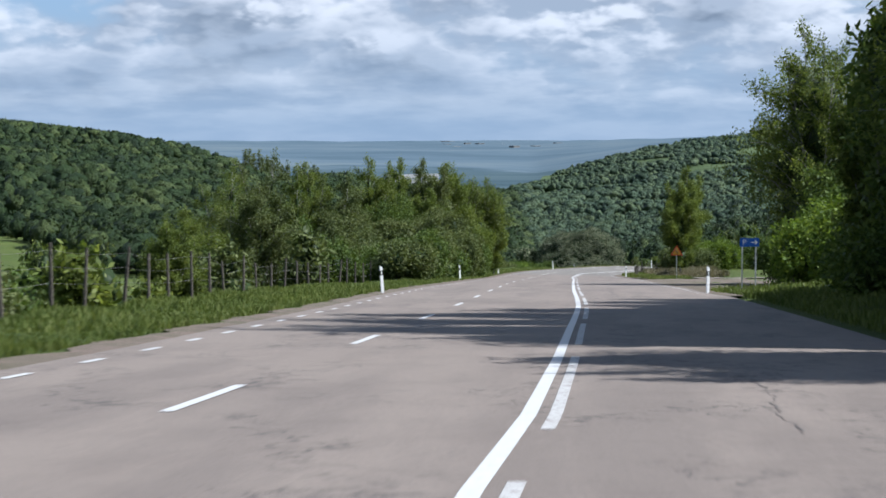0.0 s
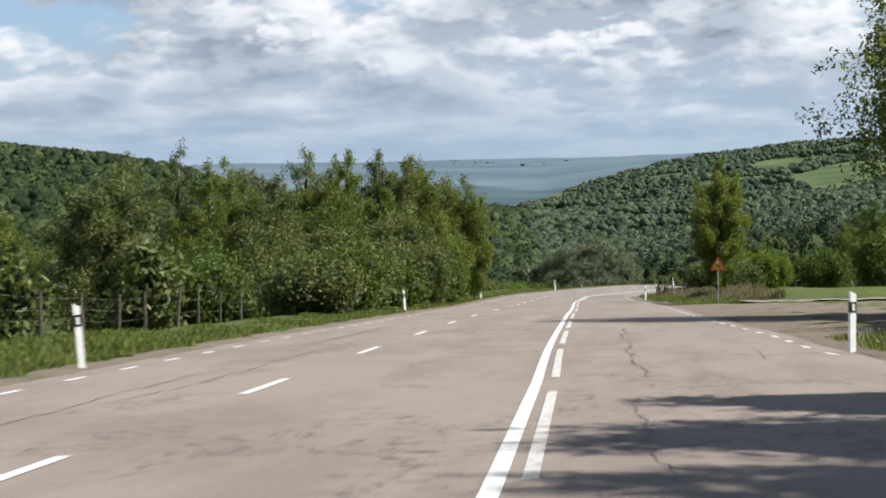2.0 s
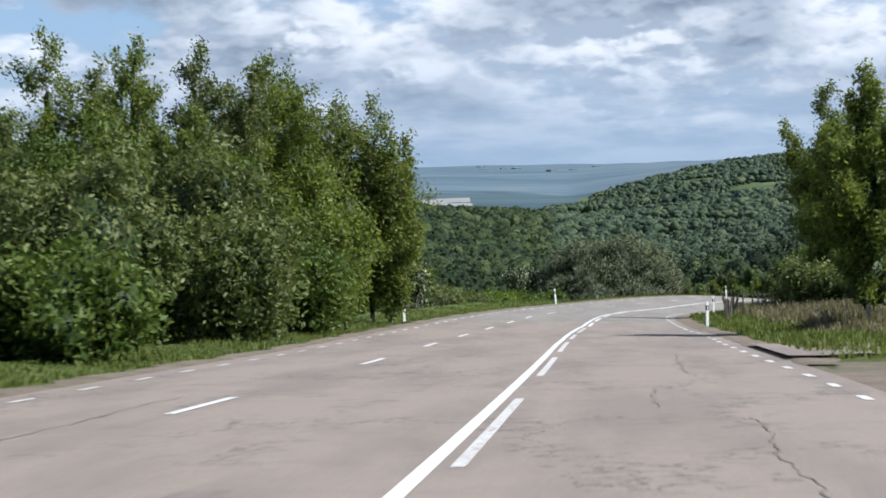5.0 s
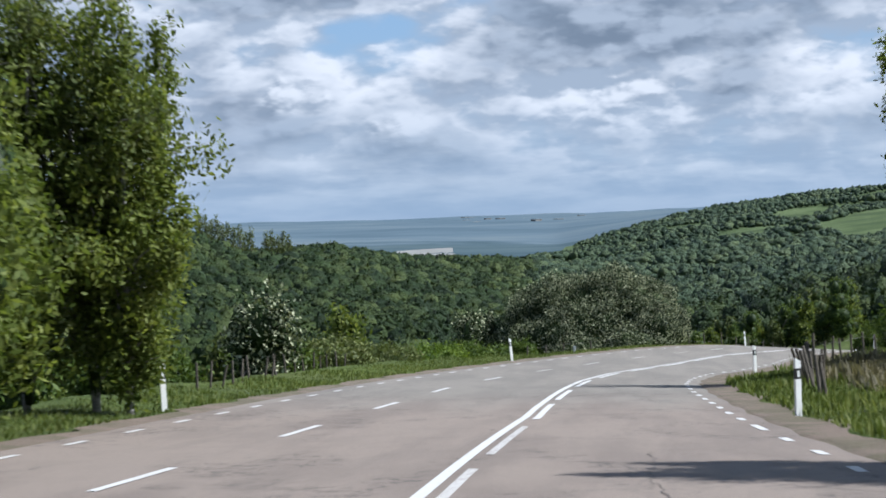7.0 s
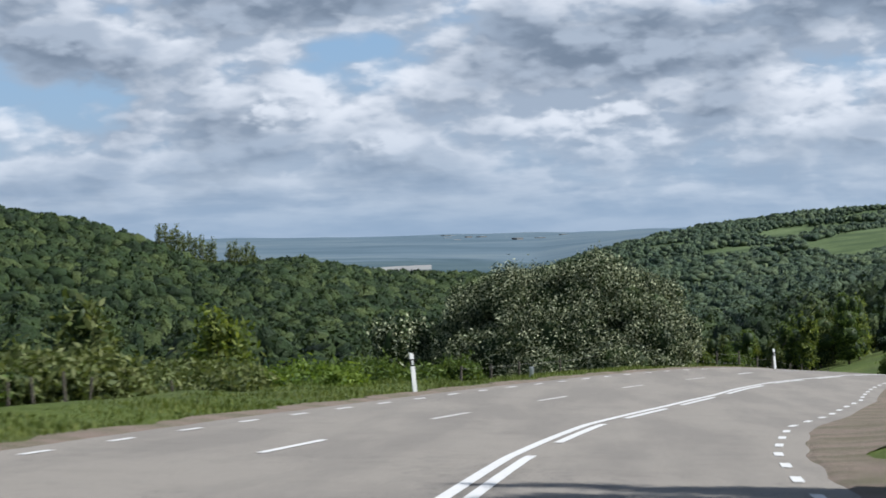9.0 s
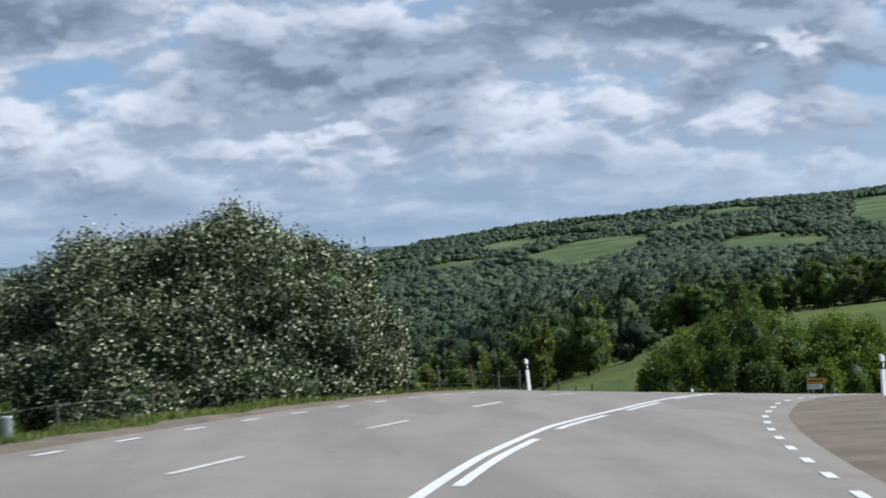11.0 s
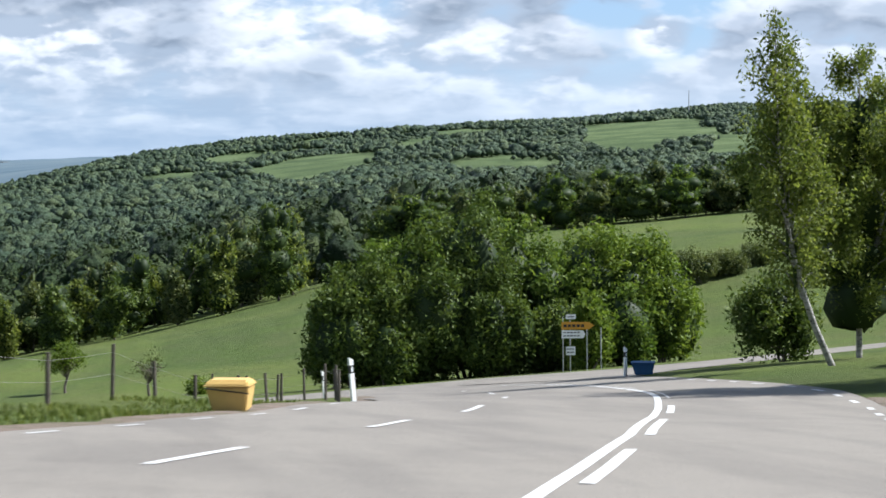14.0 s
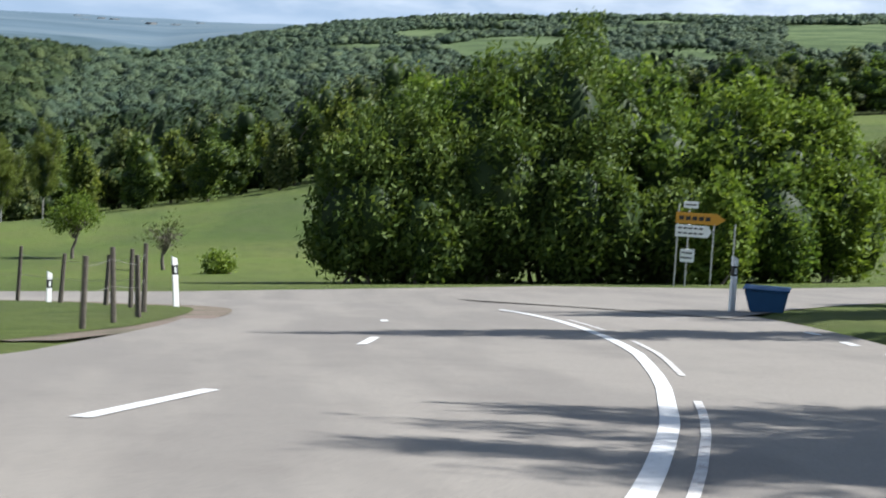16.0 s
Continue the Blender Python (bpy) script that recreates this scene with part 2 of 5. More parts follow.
def asphalt(nt, b):
    v = vcoord(nt)
    old = ramp(nt, noi(nt, v, 60, 4, 0.75), (0.25, (0.126, 0.102, 0.084)), (0.75, (0.248, 0.204, 0.170)))
    newer = ramp(nt, noi(nt, v, 60, 4, 0.75), (0.25, (0.124, 0.111, 0.095)), (0.75, (0.220, 0.199, 0.169)))
    patch = noi(nt, vcoord(nt, (1, 0.12, 1)), 0.7, 5, 0.6)
    where = mth(nt, "ADD", step_along(nt, 1, 196, 240), mth(nt, "MULTIPLY", mth(nt, "SUBTRACT", patch, 0.5), 0.5))
    col = blend(nt, ramp(nt, where, (0.35, 0.0), (0.65, 1.0)), old, newer)
    # wheel tracks and tar smears along the road
    col = blend(nt, ramp(nt, patch, (0.40, 0.8), (0.56, 0.0)), col, blend(nt, 1.0, col, (0.76, 0.76, 0.77), "MULTIPLY"))
    blot = noi(nt, v, 0.9, 6, 0.65)
    col = blend(nt, ramp(nt, blot, (0.3, 0.35), (0.5, 0.0)), col, blend(nt, 1.0, col, (0.72, 0.70, 0.70), "MULTIPLY"))
    speck = noi(nt, v, 26, 2, 0.9)
    col = blend(nt, ramp(nt, speck, (0.36, 0.5), (0.46, 0.0)), col, blend(nt, 1.0, col, (0.6, 0.6, 0.62), "MULTIPLY"))
    col = blend(nt, ramp(nt, speck, (0.60, 0.0), (0.70, 0.5)), col, blend(nt, 1.0, col, (1.35, 1.32, 1.3), "MULTIPLY"))
    # cracks: edges of a bent cell pattern, only in some places
    bent = nt.nodes.new("ShaderNodeVectorMath")
    bent.operation = "MULTIPLY_ADD"
    wob = nt.nodes.new("ShaderNodeTexNoise")
    wob.inputs["Scale"].default_value, wob.inputs["Detail"].default_value = 2.5, 5.0
    nt.links.new(vcoord(nt, (0.55, 0.16, 1)), bent.inputs[0])
    nt.links.new(v, wob.inputs["Vector"])
    bent.inputs[1].default_value = (1, 1, 1)
    nt.links.new(wob.outputs["Color"], bent.inputs[2])
    cell = nt.nodes.new("ShaderNodeTexVoronoi")
    cell.feature, cell.inputs["Scale"].default_value = "DISTANCE_TO_EDGE", 0.8
    nt.links.new(bent.outputs[0], cell.inputs["Vector"])
    crack = mth(nt, "MULTIPLY", ramp(nt, cell.outputs["Distance"], (0.0, 1.0), (0.026, 0.0)), ramp(nt, noi(nt, v, 0.35, 3), (0.43, 0.0), (0.54, 0.8)))
    crack = mth(nt, "MULTIPLY", crack, ramp(nt, step_along(nt, 1, 225, 245), (0.0, 1.0), (1.0, 0.0)))
    col = blend(nt, crack, col, (0.028, 0.025, 0.024))
    nt.links.new(col, b.inputs["Base Color"])
    bump(nt, b, noi(nt, v, 45, 3, 0.8), 0.6, 0.008)


def grass_ground(nt, b):
    v = vcoord(nt)
    fine = noi(nt, v, 9, 6, 0.7)
    green = ramp(nt, fine, (0.2, (0.048, 0.072, 0.018)), (0.55, (0.081, 0.112, 0.027)), (0.85, (0.122, 0.145, 0.046)))
    big = noi(nt, v, 0.16, 5, 0.6)
    col = blend(nt, ramp(nt, big, (0.40, 0.0), (0.66, 0.7)), green, (0.088, 0.100, 0.038))
    mid = noi(nt, v, 1.3, 5, 0.65)
    col = blend(nt, ramp(nt, mid, (0.35, 0.45), (0.55, 0.0)), col, (0.035, 0.055, 0.015))
    wide = noi(nt, vcoord(nt, (1, 0.6, 1)), 0.045, 5, 0.65, 0.6)
    col = blend(nt, 1.0, col, ramp(nt, wide, (0.36, (0.74, 0.78, 0.80)), (0.62, (1.14, 1.08, 1.0))), "MULTIPLY")
    nt.links.new(col, b.inputs["Base Color"])
    bump(nt, b, noi(nt, v, 14, 5, 0.75), 0.9, 0.10)


def hill_ground(nt, b):
    v = vcoord(nt)
    n = noi(nt, v, 0.02, 5, 0.6)
    col = ramp(nt, n, (0.38, (0.045, 0.066, 0.030)), (0.50, (0.066, 0.092, 0.040)), (0.60, (0.088, 0.116, 0.054)))
    nt.links.new(col, b.inputs["Base Color"])
    bump(nt, b, noi(nt, v, 0.3, 5, 0.75), 0.9, 1.0)


def gravel(nt, b):
    v = vcoord(nt)
    n = noi(nt, v, 22, 6, 0.75)
    col = ramp(nt, n, (0.25, (0.078, 0.060, 0.048)), (0.5, (0.145, 0.112, 0.090)), (0.8, (0.24, 0.195, 0.16)))
    col = blend(nt, ramp(nt, noi(nt, v, 0.8, 5), (0.4, 0.0), (0.62, 0.6)), col, (0.065, 0.068, 0.032))
    nt.links.new(col, b.inputs["Base Color"])
    bump(nt, b, n, 0.9, 0.03)


def paint(nt, b):
    v = vcoord(nt)
    wear = noi(nt, v, 14, 6, 0.7)
    col = ramp(nt, wear, (0.30, (0.19, 0.17, 0.16)), (0.40, (0.44, 0.435, 0.42)), (0.8, (0.55, 0.545, 0.53)))
    nt.links.new(col, b.inputs["Base Color"])
    bump(nt, b, wear, 0.2, 0.004)


def worn_paint(nt, b):
    v = vcoord(nt)
    wear = noi(nt, v, 9, 7, 0.75)
    col = ramp(nt, wear, (0.40, (0.19, 0.16, 0.145)), (0.49, (0.38, 0.37, 0.35)), (0.75, (0.50, 0.495, 0.48)))
    nt.links.new(col, b.inputs["Base Color"])


def bark(nt, b):
    n = noi(nt, vcoord(nt, (1, 1, 0.3)), 9, 6, 0.7)
    nt.links.new(ramp(nt, n, (0.3, (0.05, 0.042, 0.034)), (0.7, (0.19, 0.165, 0.135))), b.inputs["Base Color"])
    bump(nt, b, n, 0.9, 0.03)


def birch_bark(nt, b):
    n = noi(nt, vcoord(nt, (1, 1, 3.0)), 4, 6, 0.75)
    nt.links.new(ramp(nt, n, (0.36, (0.05, 0.045, 0.04)), (0.50, (0.24, 0.23, 0.21)), (0.8, (0.42, 0.41, 0.38))), b.inputs["Base Color"])


def weathered(nt, b):
    n = noi(nt, vcoord(nt, (4, 4, 0.6)), 14, 6, 0.7)
    nt.links.new(ramp(nt, n, (0.3, (0.04, 0.034, 0.028)), (0.75, (0.15, 0.132, 0.108))), b.inputs["Base Color"])
    bump(nt, b, n, 0.6, 0.01)


M_ASPHALT = material("asphalt", asphalt, 0.82, 0.35)
M_GRASS = material("grass_ground", grass_ground, 0.95, 0.1)
M_HILL = material("hill_ground", hill_ground, 0.95, 0.05)
M_GRAVEL = material("gravel", gravel, 0.95, 0.2)
M_PAINT = material("road_paint", paint, 0.55, 0.4)
M_WORN = material("worn_road_paint", worn_paint, 0.7, 0.3)
M_BARK = material("bark", bark, 0.9, 0.2)
M_BIRCH = material("birch_bark", birch_bark, 0.75, 0.3)
M_WOOD = material("weathered_wood", weathered, 0.9, 0.15)
M_LEAF = leaf_material("leaf_green", (0.042, 0.070, 0.014), (0.084, 0.122, 0.026), (0.145, 0.185, 0.046))
M_LEAF_BIRCH = leaf_material("leaf_birch", (0.066, 0.094, 0.018), (0.135, 0.168, 0.036), (0.235, 0.265, 0.074), trans=0.5)
M_LEAF_YOUNG = leaf_material("leaf_young", (0.062, 0.100, 0.014), (0.120, 0.175, 0.026), (0.200, 0.255, 0.048), trans=0.45)
M_LEAF_THICKET = leaf_material("leaf_thicket", (0.052, 0.090, 0.016), (0.102, 0.156, 0.029), (0.175, 0.230, 0.050), trans=0.48)
M_LEAF_GREY = leaf_material("leaf_grey", (0.056, 0.076, 0.021), (0.110, 0.132, 0.042), (0.190, 0.205, 0.085))
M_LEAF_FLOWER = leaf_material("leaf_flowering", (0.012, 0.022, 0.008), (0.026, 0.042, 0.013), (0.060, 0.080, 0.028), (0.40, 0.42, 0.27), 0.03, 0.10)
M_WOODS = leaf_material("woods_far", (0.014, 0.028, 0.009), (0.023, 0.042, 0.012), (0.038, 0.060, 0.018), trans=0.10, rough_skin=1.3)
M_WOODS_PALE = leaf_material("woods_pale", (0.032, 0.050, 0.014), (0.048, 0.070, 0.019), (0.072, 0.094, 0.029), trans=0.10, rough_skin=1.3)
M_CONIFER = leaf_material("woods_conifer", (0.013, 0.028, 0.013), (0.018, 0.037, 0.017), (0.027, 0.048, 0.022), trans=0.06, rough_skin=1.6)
# bluer, paler leaf colours: haze over the distant slopes is painted in
M_RIDGE_HAZE = leaf_material("woods_ridge_haze", (0.038, 0.062, 0.036), (0.052, 0.080, 0.043), (0.074, 0.104, 0.050), trans=0.08, rough_skin=1.6)
M_RIDGE_HAZE_DARK = leaf_material("woods_ridge_haze_dark", (0.024, 0.045, 0.034), (0.032, 0.057, 0.040), (0.046, 0.072, 0.048), trans=0.05, rough_skin=1.6)
M_RIDGE_HAZE_PALE = leaf_material("woods_ridge_haze_pale", (0.050, 0.074, 0.038), (0.068, 0.094, 0.045), (0.092, 0.120, 0.052), trans=0.05, rough_skin=1.6)
# dark green for the crown cores, which stand in for shade among the leaves
M_CROWN_SHADE = leaf_material("crown_shade", (0.020, 0.034, 0.010), (0.026, 0.043, 0.012), (0.034, 0.053, 0.015), trans=0.1)
M_BLADE = leaf_material("grass_blades", (0.080, 0.108, 0.024), (0.126, 0.156, 0.038), (0.190, 0.206, 0.072))
M_STRAW = leaf_material("dry_grass", (0.11, 0.095, 0.06), (0.18, 0.155, 0.10), (0.26, 0.225, 0.15))
M_WHITE = plain("white_plastic", (0.78, 0.78, 0.76), 0.45, var=0.08)
M_BLACK = plain("black_band", (0.02, 0.02, 0.022), 0.5, var=0.2)
M_REFLECT = plain("reflector", (0.70, 0.72, 0.70), 0.25, var=0.05)
M_SAND = plain("pale_sand", (0.20, 0.20, 0.19), 0.95, var=0.2, scale=0.02)
M_STEEL = plain("galvanised_steel", (0.45, 0.46, 0.46), 0.45, 0.8)
M_WIRE = plain("fence_wire", (0.22, 0.21, 0.20), 0.6, 0.5)
M_BLUE = plain("sign_blue", (0.02, 0.10, 0.42), 0.4, var=0.08)
M_SIGNY = plain("sign_yellow", (0.52, 0.25, 0.02), 0.4, var=0.06)
M_SIGNR = plain("sign_red", (0.55, 0.05, 0.02), 0.4, var=0.08)
M_BINY = plain("bin_yellow", (0.50, 0.33, 0.10), 0.5, var=0.12)
M_BINB = plain("bin_blue", (0.02, 0.075, 0.17), 0.8, var=0.15)
M_TAR = plain("tar", (0.095, 0.082, 0.073), 0.75, var=0.5, scale=9.0)
M_STONE = plain("field_stone", (0.24, 0.23, 0.21), 0.9, var=0.4, scale=3.0)


def hazy_plain(nt, b):
    # woods near, farmland beyond, both tinted blue and paling with distance: painted haze
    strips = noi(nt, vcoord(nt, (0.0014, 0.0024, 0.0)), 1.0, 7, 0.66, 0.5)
    farm_haze = ramp(nt, strips, (0.36, (0.068, 0.098, 0.122)), (0.47, (0.082, 0.115, 0.142)), (0.56, (0.096, 0.128, 0.152)), (0.66, (0.120, 0.148, 0.160)))
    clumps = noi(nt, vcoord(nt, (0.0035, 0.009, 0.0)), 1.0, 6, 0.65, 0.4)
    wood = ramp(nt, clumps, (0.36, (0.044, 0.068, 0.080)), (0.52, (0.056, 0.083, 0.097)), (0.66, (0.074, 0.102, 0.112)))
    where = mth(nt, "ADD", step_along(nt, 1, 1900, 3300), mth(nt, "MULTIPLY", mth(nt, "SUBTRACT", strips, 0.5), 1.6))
    col = blend(nt, ramp(nt, where, (0.40, 0.0), (0.62, 1.0)), wood, farm_haze)
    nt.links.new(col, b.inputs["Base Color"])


M_PLAIN = material("hazy_plain", hazy_plain, 1.0, 0.0)

# ---- plan of the road ----
AXIS_A = [(-0.9, -60.7, 4.05), (-0.27, -24.71, 1.71), (-0.09, -8.71, 0.67), (0.08, 7.29, -0.37), (0.17, 23.29, -1.42), (0.22, 39.29, -2.48),
          (0.27, 55.29, -3.54), (0.22, 71.28, -4.59), (0.16, 87.28, -5.65), (0.15, 103.28, -6.73), (0.14, 119.28, -7.83), (0.12, 135.28, -8.92),
          (0.0, 151.28, -10.03), (-0.19, 167.28, -11.17), (-0.38, 183.28, -12.32), (-0.32, 199.28, -13.45), (0.09, 215.27, -14.52), (0.64, 231.26, -15.58)]
AXIS_B = [(1.62, 247.22, -16.66), (3.31, 263.12, -17.71), (5.81, 278.91, -18.66), (9.10, 294.56, -19.60), (13.14, 310.04, -20.63), (17.73, 325.36, -21.94)]
BEND = [(22.2, 340.0), (25.0, 348.4), (28.4, 359.0), (30.0, 365.4), (31.4, 374.0), (32.0, 380.0), (32.2, 385.3), (32.0, 392.0), (30.6, 397.5),
        (27.0, 402.0), (21.0, 406.0), (12.0, 409.5), (0.0, 413.0), (-25.0, 418.0)]


def plane_z(x, y):
    """The slope on which the junction lies."""
    return -24.36 + 0.0478 * (x - 24.78) - 0.1095 * (y - 348.35) - 0.006 * np.maximum(0, y - 388)


KNOTS = np.array(AXIS_A + AXIS_B + [(x, y, plane_z(x, y) if y > 345 else -23.39) for x, y in BEND])


def spline(knots, step=2.0):
    out = []
    k = np.vstack([2 * knots[0] - knots[1], knots, 2 * knots[-1] - knots[-2]])
    for i in range(1, len(k) - 2):
        n = max(1, int(np.linalg.norm(k[i + 1] - k[i]) / step))
        for j in range(n):
            t = j / n
            out.append(0.5 * (2 * k[i] + (k[i + 1] - k[i - 1]) * t + (2 * k[i - 1] - 5 * k[i] + 4 * k[i + 1] - k[i + 2]) * t * t
                              + (3 * k[i] - k[i - 1] - 3 * k[i + 1] + k[i + 2]) * t ** 3))
    out.append(knots[-1])
    return np.array(out)


AX = spline(KNOTS)
AS = np.r_[0, np.cumsum(np.linalg.norm(np.diff(AX[:, :2], axis=0), axis=1))]
AS -= np.interp(-24.71, AX[:60, 1], AS[:60])
_tan = np.gradient(AX[:, :2], axis=0)
_tan /= np.linalg.norm(_tan, axis=1)[:, None]
ARIGHT = np.stack([_tan[:, 1], -_tan[:, 0]], 1)


def table(*rows):
    a = np.array(rows, float)
    return lambda s: np.interp(s, a[:, 0], a[:, 1])


L_SOLID = table((-40, -0.85), (37, -0.84), (43, -0.73), (53, -0.71), (86, -0.78), (100, -0.92), (113, -1.11), (124, -1.25), (155, -1.6), (187, -1.68), (210, -1.77), (234, -2.06), (239, -2.22), (247, -2.4), (263, -2.7), (275, -2.7), (288, -2.3), (298, -2.1), (305, -2.22), (314, -2.22), (323.5, -1.84), (334, -1.65), (343.5, -1.46), (352, -1.32), (358, -1.03), (365, -0.76), (370, -0.74), (379, -0.85), (386, -1.06), (392, -1.33), (400, -1.47), (406, -1.74), (418, -2.05), (480, -2.05))
L_DASH = table((-40, -4.0), (45, -3.97), (60, -4.1), (99, -4.5), (127, -4.88), (143, -5.18), (160, -5.4), (190, -5.2), (226, -5.4), (240, -5.66), (258, -5.95), (285, -5.6), (316, -5.1), (335, -5.25), (346, -4.95), (357, -4.7), (367, -4.33), (378, -4.32), (388, -4.65), (392, -4.8), (480, -4.82))
L_EDGE = table((-40, -6.8), (56, -6.85), (80, -7.35), (100, -7.72), (127, -8.02), (208, -8.1), (244, -8.6), (275, -8.5), (306, -8.07), (333, -8.0), (352, -7.85), (363, -7.75), (372, -7.55), (480, -7.9))
R_EDGE = table((-40, 4.3), (104, 4.3), (110, 3.82), (120, 3.8), (134, 3.4), (155, 3.0), (180, 2.91), (195, 2.76), (211, 2.75), (220, 2.62), (229, 2.15), (235, 1.82), (245, 1.38), (252, 1.08), (259, 0.82), (266, 0.76), (277, 1.0), (285, 1.7), (298, 2.11), (306, 1.84), (313, 1.56), (320, 1.34), (330, 1.3), (345, 2.2), (368, 2.97), (380, 3.2), (388, 2.8), (395, 1.88), (403, 1.5), (480, 2.0))
CROSS = table((-40, 0.0), (200, 0.0), (233, 0.015), (292, 0.04), (347, 0.045), (368, 0.0), (380, 0.0), (397, -0.048), (424, -0.048), (432, -0.02), (438, 0.05), (446, 0.09), (480, 0.09))


def on_road(s, l):
    """World place of station s, l metres to the right of the driven line, on the road's surface."""
    x, y, z = (np.interp(s, AS, AX[:, i]) for i in range(3))
    rx, ry = np.interp(s, AS, ARIGHT[:, 0]), np.interp(s, AS, ARIGHT[:, 1])
    return np.stack(np.broadcast_arrays(x + rx * l, y + ry * l, z - CROSS(s) * l), -1)


def nearest(x, y):
    x, y = np.ravel(x), np.ravel(y)
    s, l = np.empty(len(x)), np.empty(len(x))
    for a in range(0, len(x), 4000):
        dx, dy = x[a:a + 4000, None] - AX[None, :, 0], y[a:a + 4000, None] - AX[None, :, 1]
        i = (dx * dx + dy * dy).argmin(1)
        k = np.arange(len(i))
        s[a:a + 4000] = AS[i] + dx[k, i] * _tan[i, 0] + dy[k, i] * _tan[i, 1]
        lat = dx[k, i] * ARIGHT[i, 0] + dy[k, i] * ARIGHT[i, 1]
        l[a:a + 4000] = np.sign(lat) * np.maximum(np.abs(lat), np.sqrt(dx[k, i] ** 2 + dy[k, i] ** 2) * 0.999)
    return s, l


def smooth(v, lo, hi):
    t = np.clip((v - lo) / (hi - lo), 0, 1)
    return t * t * (3 - 2 * t)


# far country: heights by bearing (degrees to the left of +y) and distance from the bend
FAR_O = (5.0, 250.0)
FAR_R = [0, 150, 250, 400, 600, 750, 1000, 1400, 2000, 2500, 4950]
FAR_Z = {25: (-18, -29, -34, -33, -13, 1, -5, -40, -58, -58, -46),
         18: (-18, -30, -37, -36, -21, -10, -19, -50, -58, -58, -46),
         15: (-18, -30, -38, -39, -28, -17, -28, -54, -58, -58, -46),
         12: (-18, -30, -38, -41, -39, -33, -42, -58, -58, -58, -46),
         9: (-18, -30, -38, -43, -43, -39, -37, -58, -60, -58, -46),
         6: (-18, -30, -39, -48, -50, -48, -47, -58, -61, -58, -46),
         2: (-18, -32, -42.5, -53, -55, -54, -53, -57, -62, -63, -46),
         -3: (-18, -31, -39.5, -47, -49, -49, -50, -52, -42, -28, -40),
         -10: (-18, -30, -34, -35, -38, -40, -42, -38, -20, -4, -20),
         -18: (-18, -28, -29, -30, -33, -36, -38, -30, -5, 16, 0),
         -28: (-18, -26, -26, -27, -30, -33, -32, -20, 5, 24, 10)}
_AZ = np.array(sorted(FAR_Z), float)
_FZ = np.array([FAR_Z[int(a)] for a in _AZ], float)


def far_z(x, y):
    dx, dy = np.asarray(x) - FAR_O[0], np.asarray(y) - FAR_O[1]
    r, az = np.hypot(dx, dy), np.degrees(np.arctan2(-dx, dy))
    ai = np.interp(az, _AZ, np.arange(len(_AZ)))
    ri = np.interp(r, FAR_R, np.arange(len(FAR_R)))
    a0, r0 = np.minimum(ai.astype(int), len(_AZ) - 2), np.minimum(ri.astype(int), len(FAR_R) - 2)
    u, v = ai - a0, ri - r0
    v = v * v * (3 - 2 * v) * 0.5 + v * 0.5
    z = (_FZ[a0, r0] * (1 - u) + _FZ[a0 + 1, r0] * u) * (1 - v) + (_FZ[a0, r0 + 1] * (1 - u) + _FZ[a0 + 1, r0 + 1] * u) * v
    roll = np.sin(x * 0.011 + 1.3) * np.cos(y * 0.008 + 0.4) + 0.6 * np.sin(x * 0.027 + y * 0.021)
    return z + roll * np.clip(r / 500 - 0.4, 0, 2.2)


LEFT_FALL = table((-60, 0.30), (150, 0.34), (230, 0.30), (300, 0.20), (345, 0.12), (372, 0.04), (480, 0.0))
LEFT_LEVEL = table((-60, 4.6), (285, 4.6), (304, 1.0), (350, 1.0), (372, 4.6), (480, 4.6))
RIGHT_RISE = table((-60, 0.10), (108, 0.10), (128, 0.0), (205, 0.0), (222, 0.07), (262, 0.12), (330, 0.08), (362, 0.0), (480, 0.0))


def surf(x, y, s=None, l=None):
    """Height of the ground, without the bed cut for the road."""
    x, y = np.ravel(x).astype(float), np.ravel(y).astype(float)
    if s is None:
        s, l = nearest(x, y)
    zr = np.interp(s, AS, AX[:, 2])
    z = zr - CROSS(s) * np.clip(l, -14, 14)
    pl = np.maximum(0, L_EDGE(s) - 1.2 - l)
    pr = np.maximum(0, l - R_EDGE(s) - 0.8)
    z = z - LEFT_FALL(s) * np.maximum(0, pl - LEFT_LEVEL(s)) + 0.02 * np.minimum(pl, 4) - 0.05 * smooth(pl, 0, 0.6)
    z = z + RIGHT_RISE(s) * np.minimum(pr, 9) - 0.03 * smooth(pr, 0, 0.6)
    onplane = smooth(y, 358, 384) * (1 - smooth(np.hypot(x - 30, y - 385), 70, 170))
    z = z * (1 - onplane) + plane_z(x, y) * onplane
    far = far_z(x, y)
    side = np.where(l > 0, 1 - smooth(y, 210, 330), 0.0)
    far = far * (1 - side) + (zr + 1.0) * side
    w = smooth(np.abs(l), 22, 110) * (1 - onplane)
    wig = 0.05 * np.sin(x * 1.7 + y * 0.6) + 0.04 * np.sin(y * 2.3 - x * 0.9)
    return z * (1 - w) + far * w + wig * smooth(np.minimum(pl, 99) + pr, 0.8, 3) * (1 - onplane)


# ---- building helpers ----


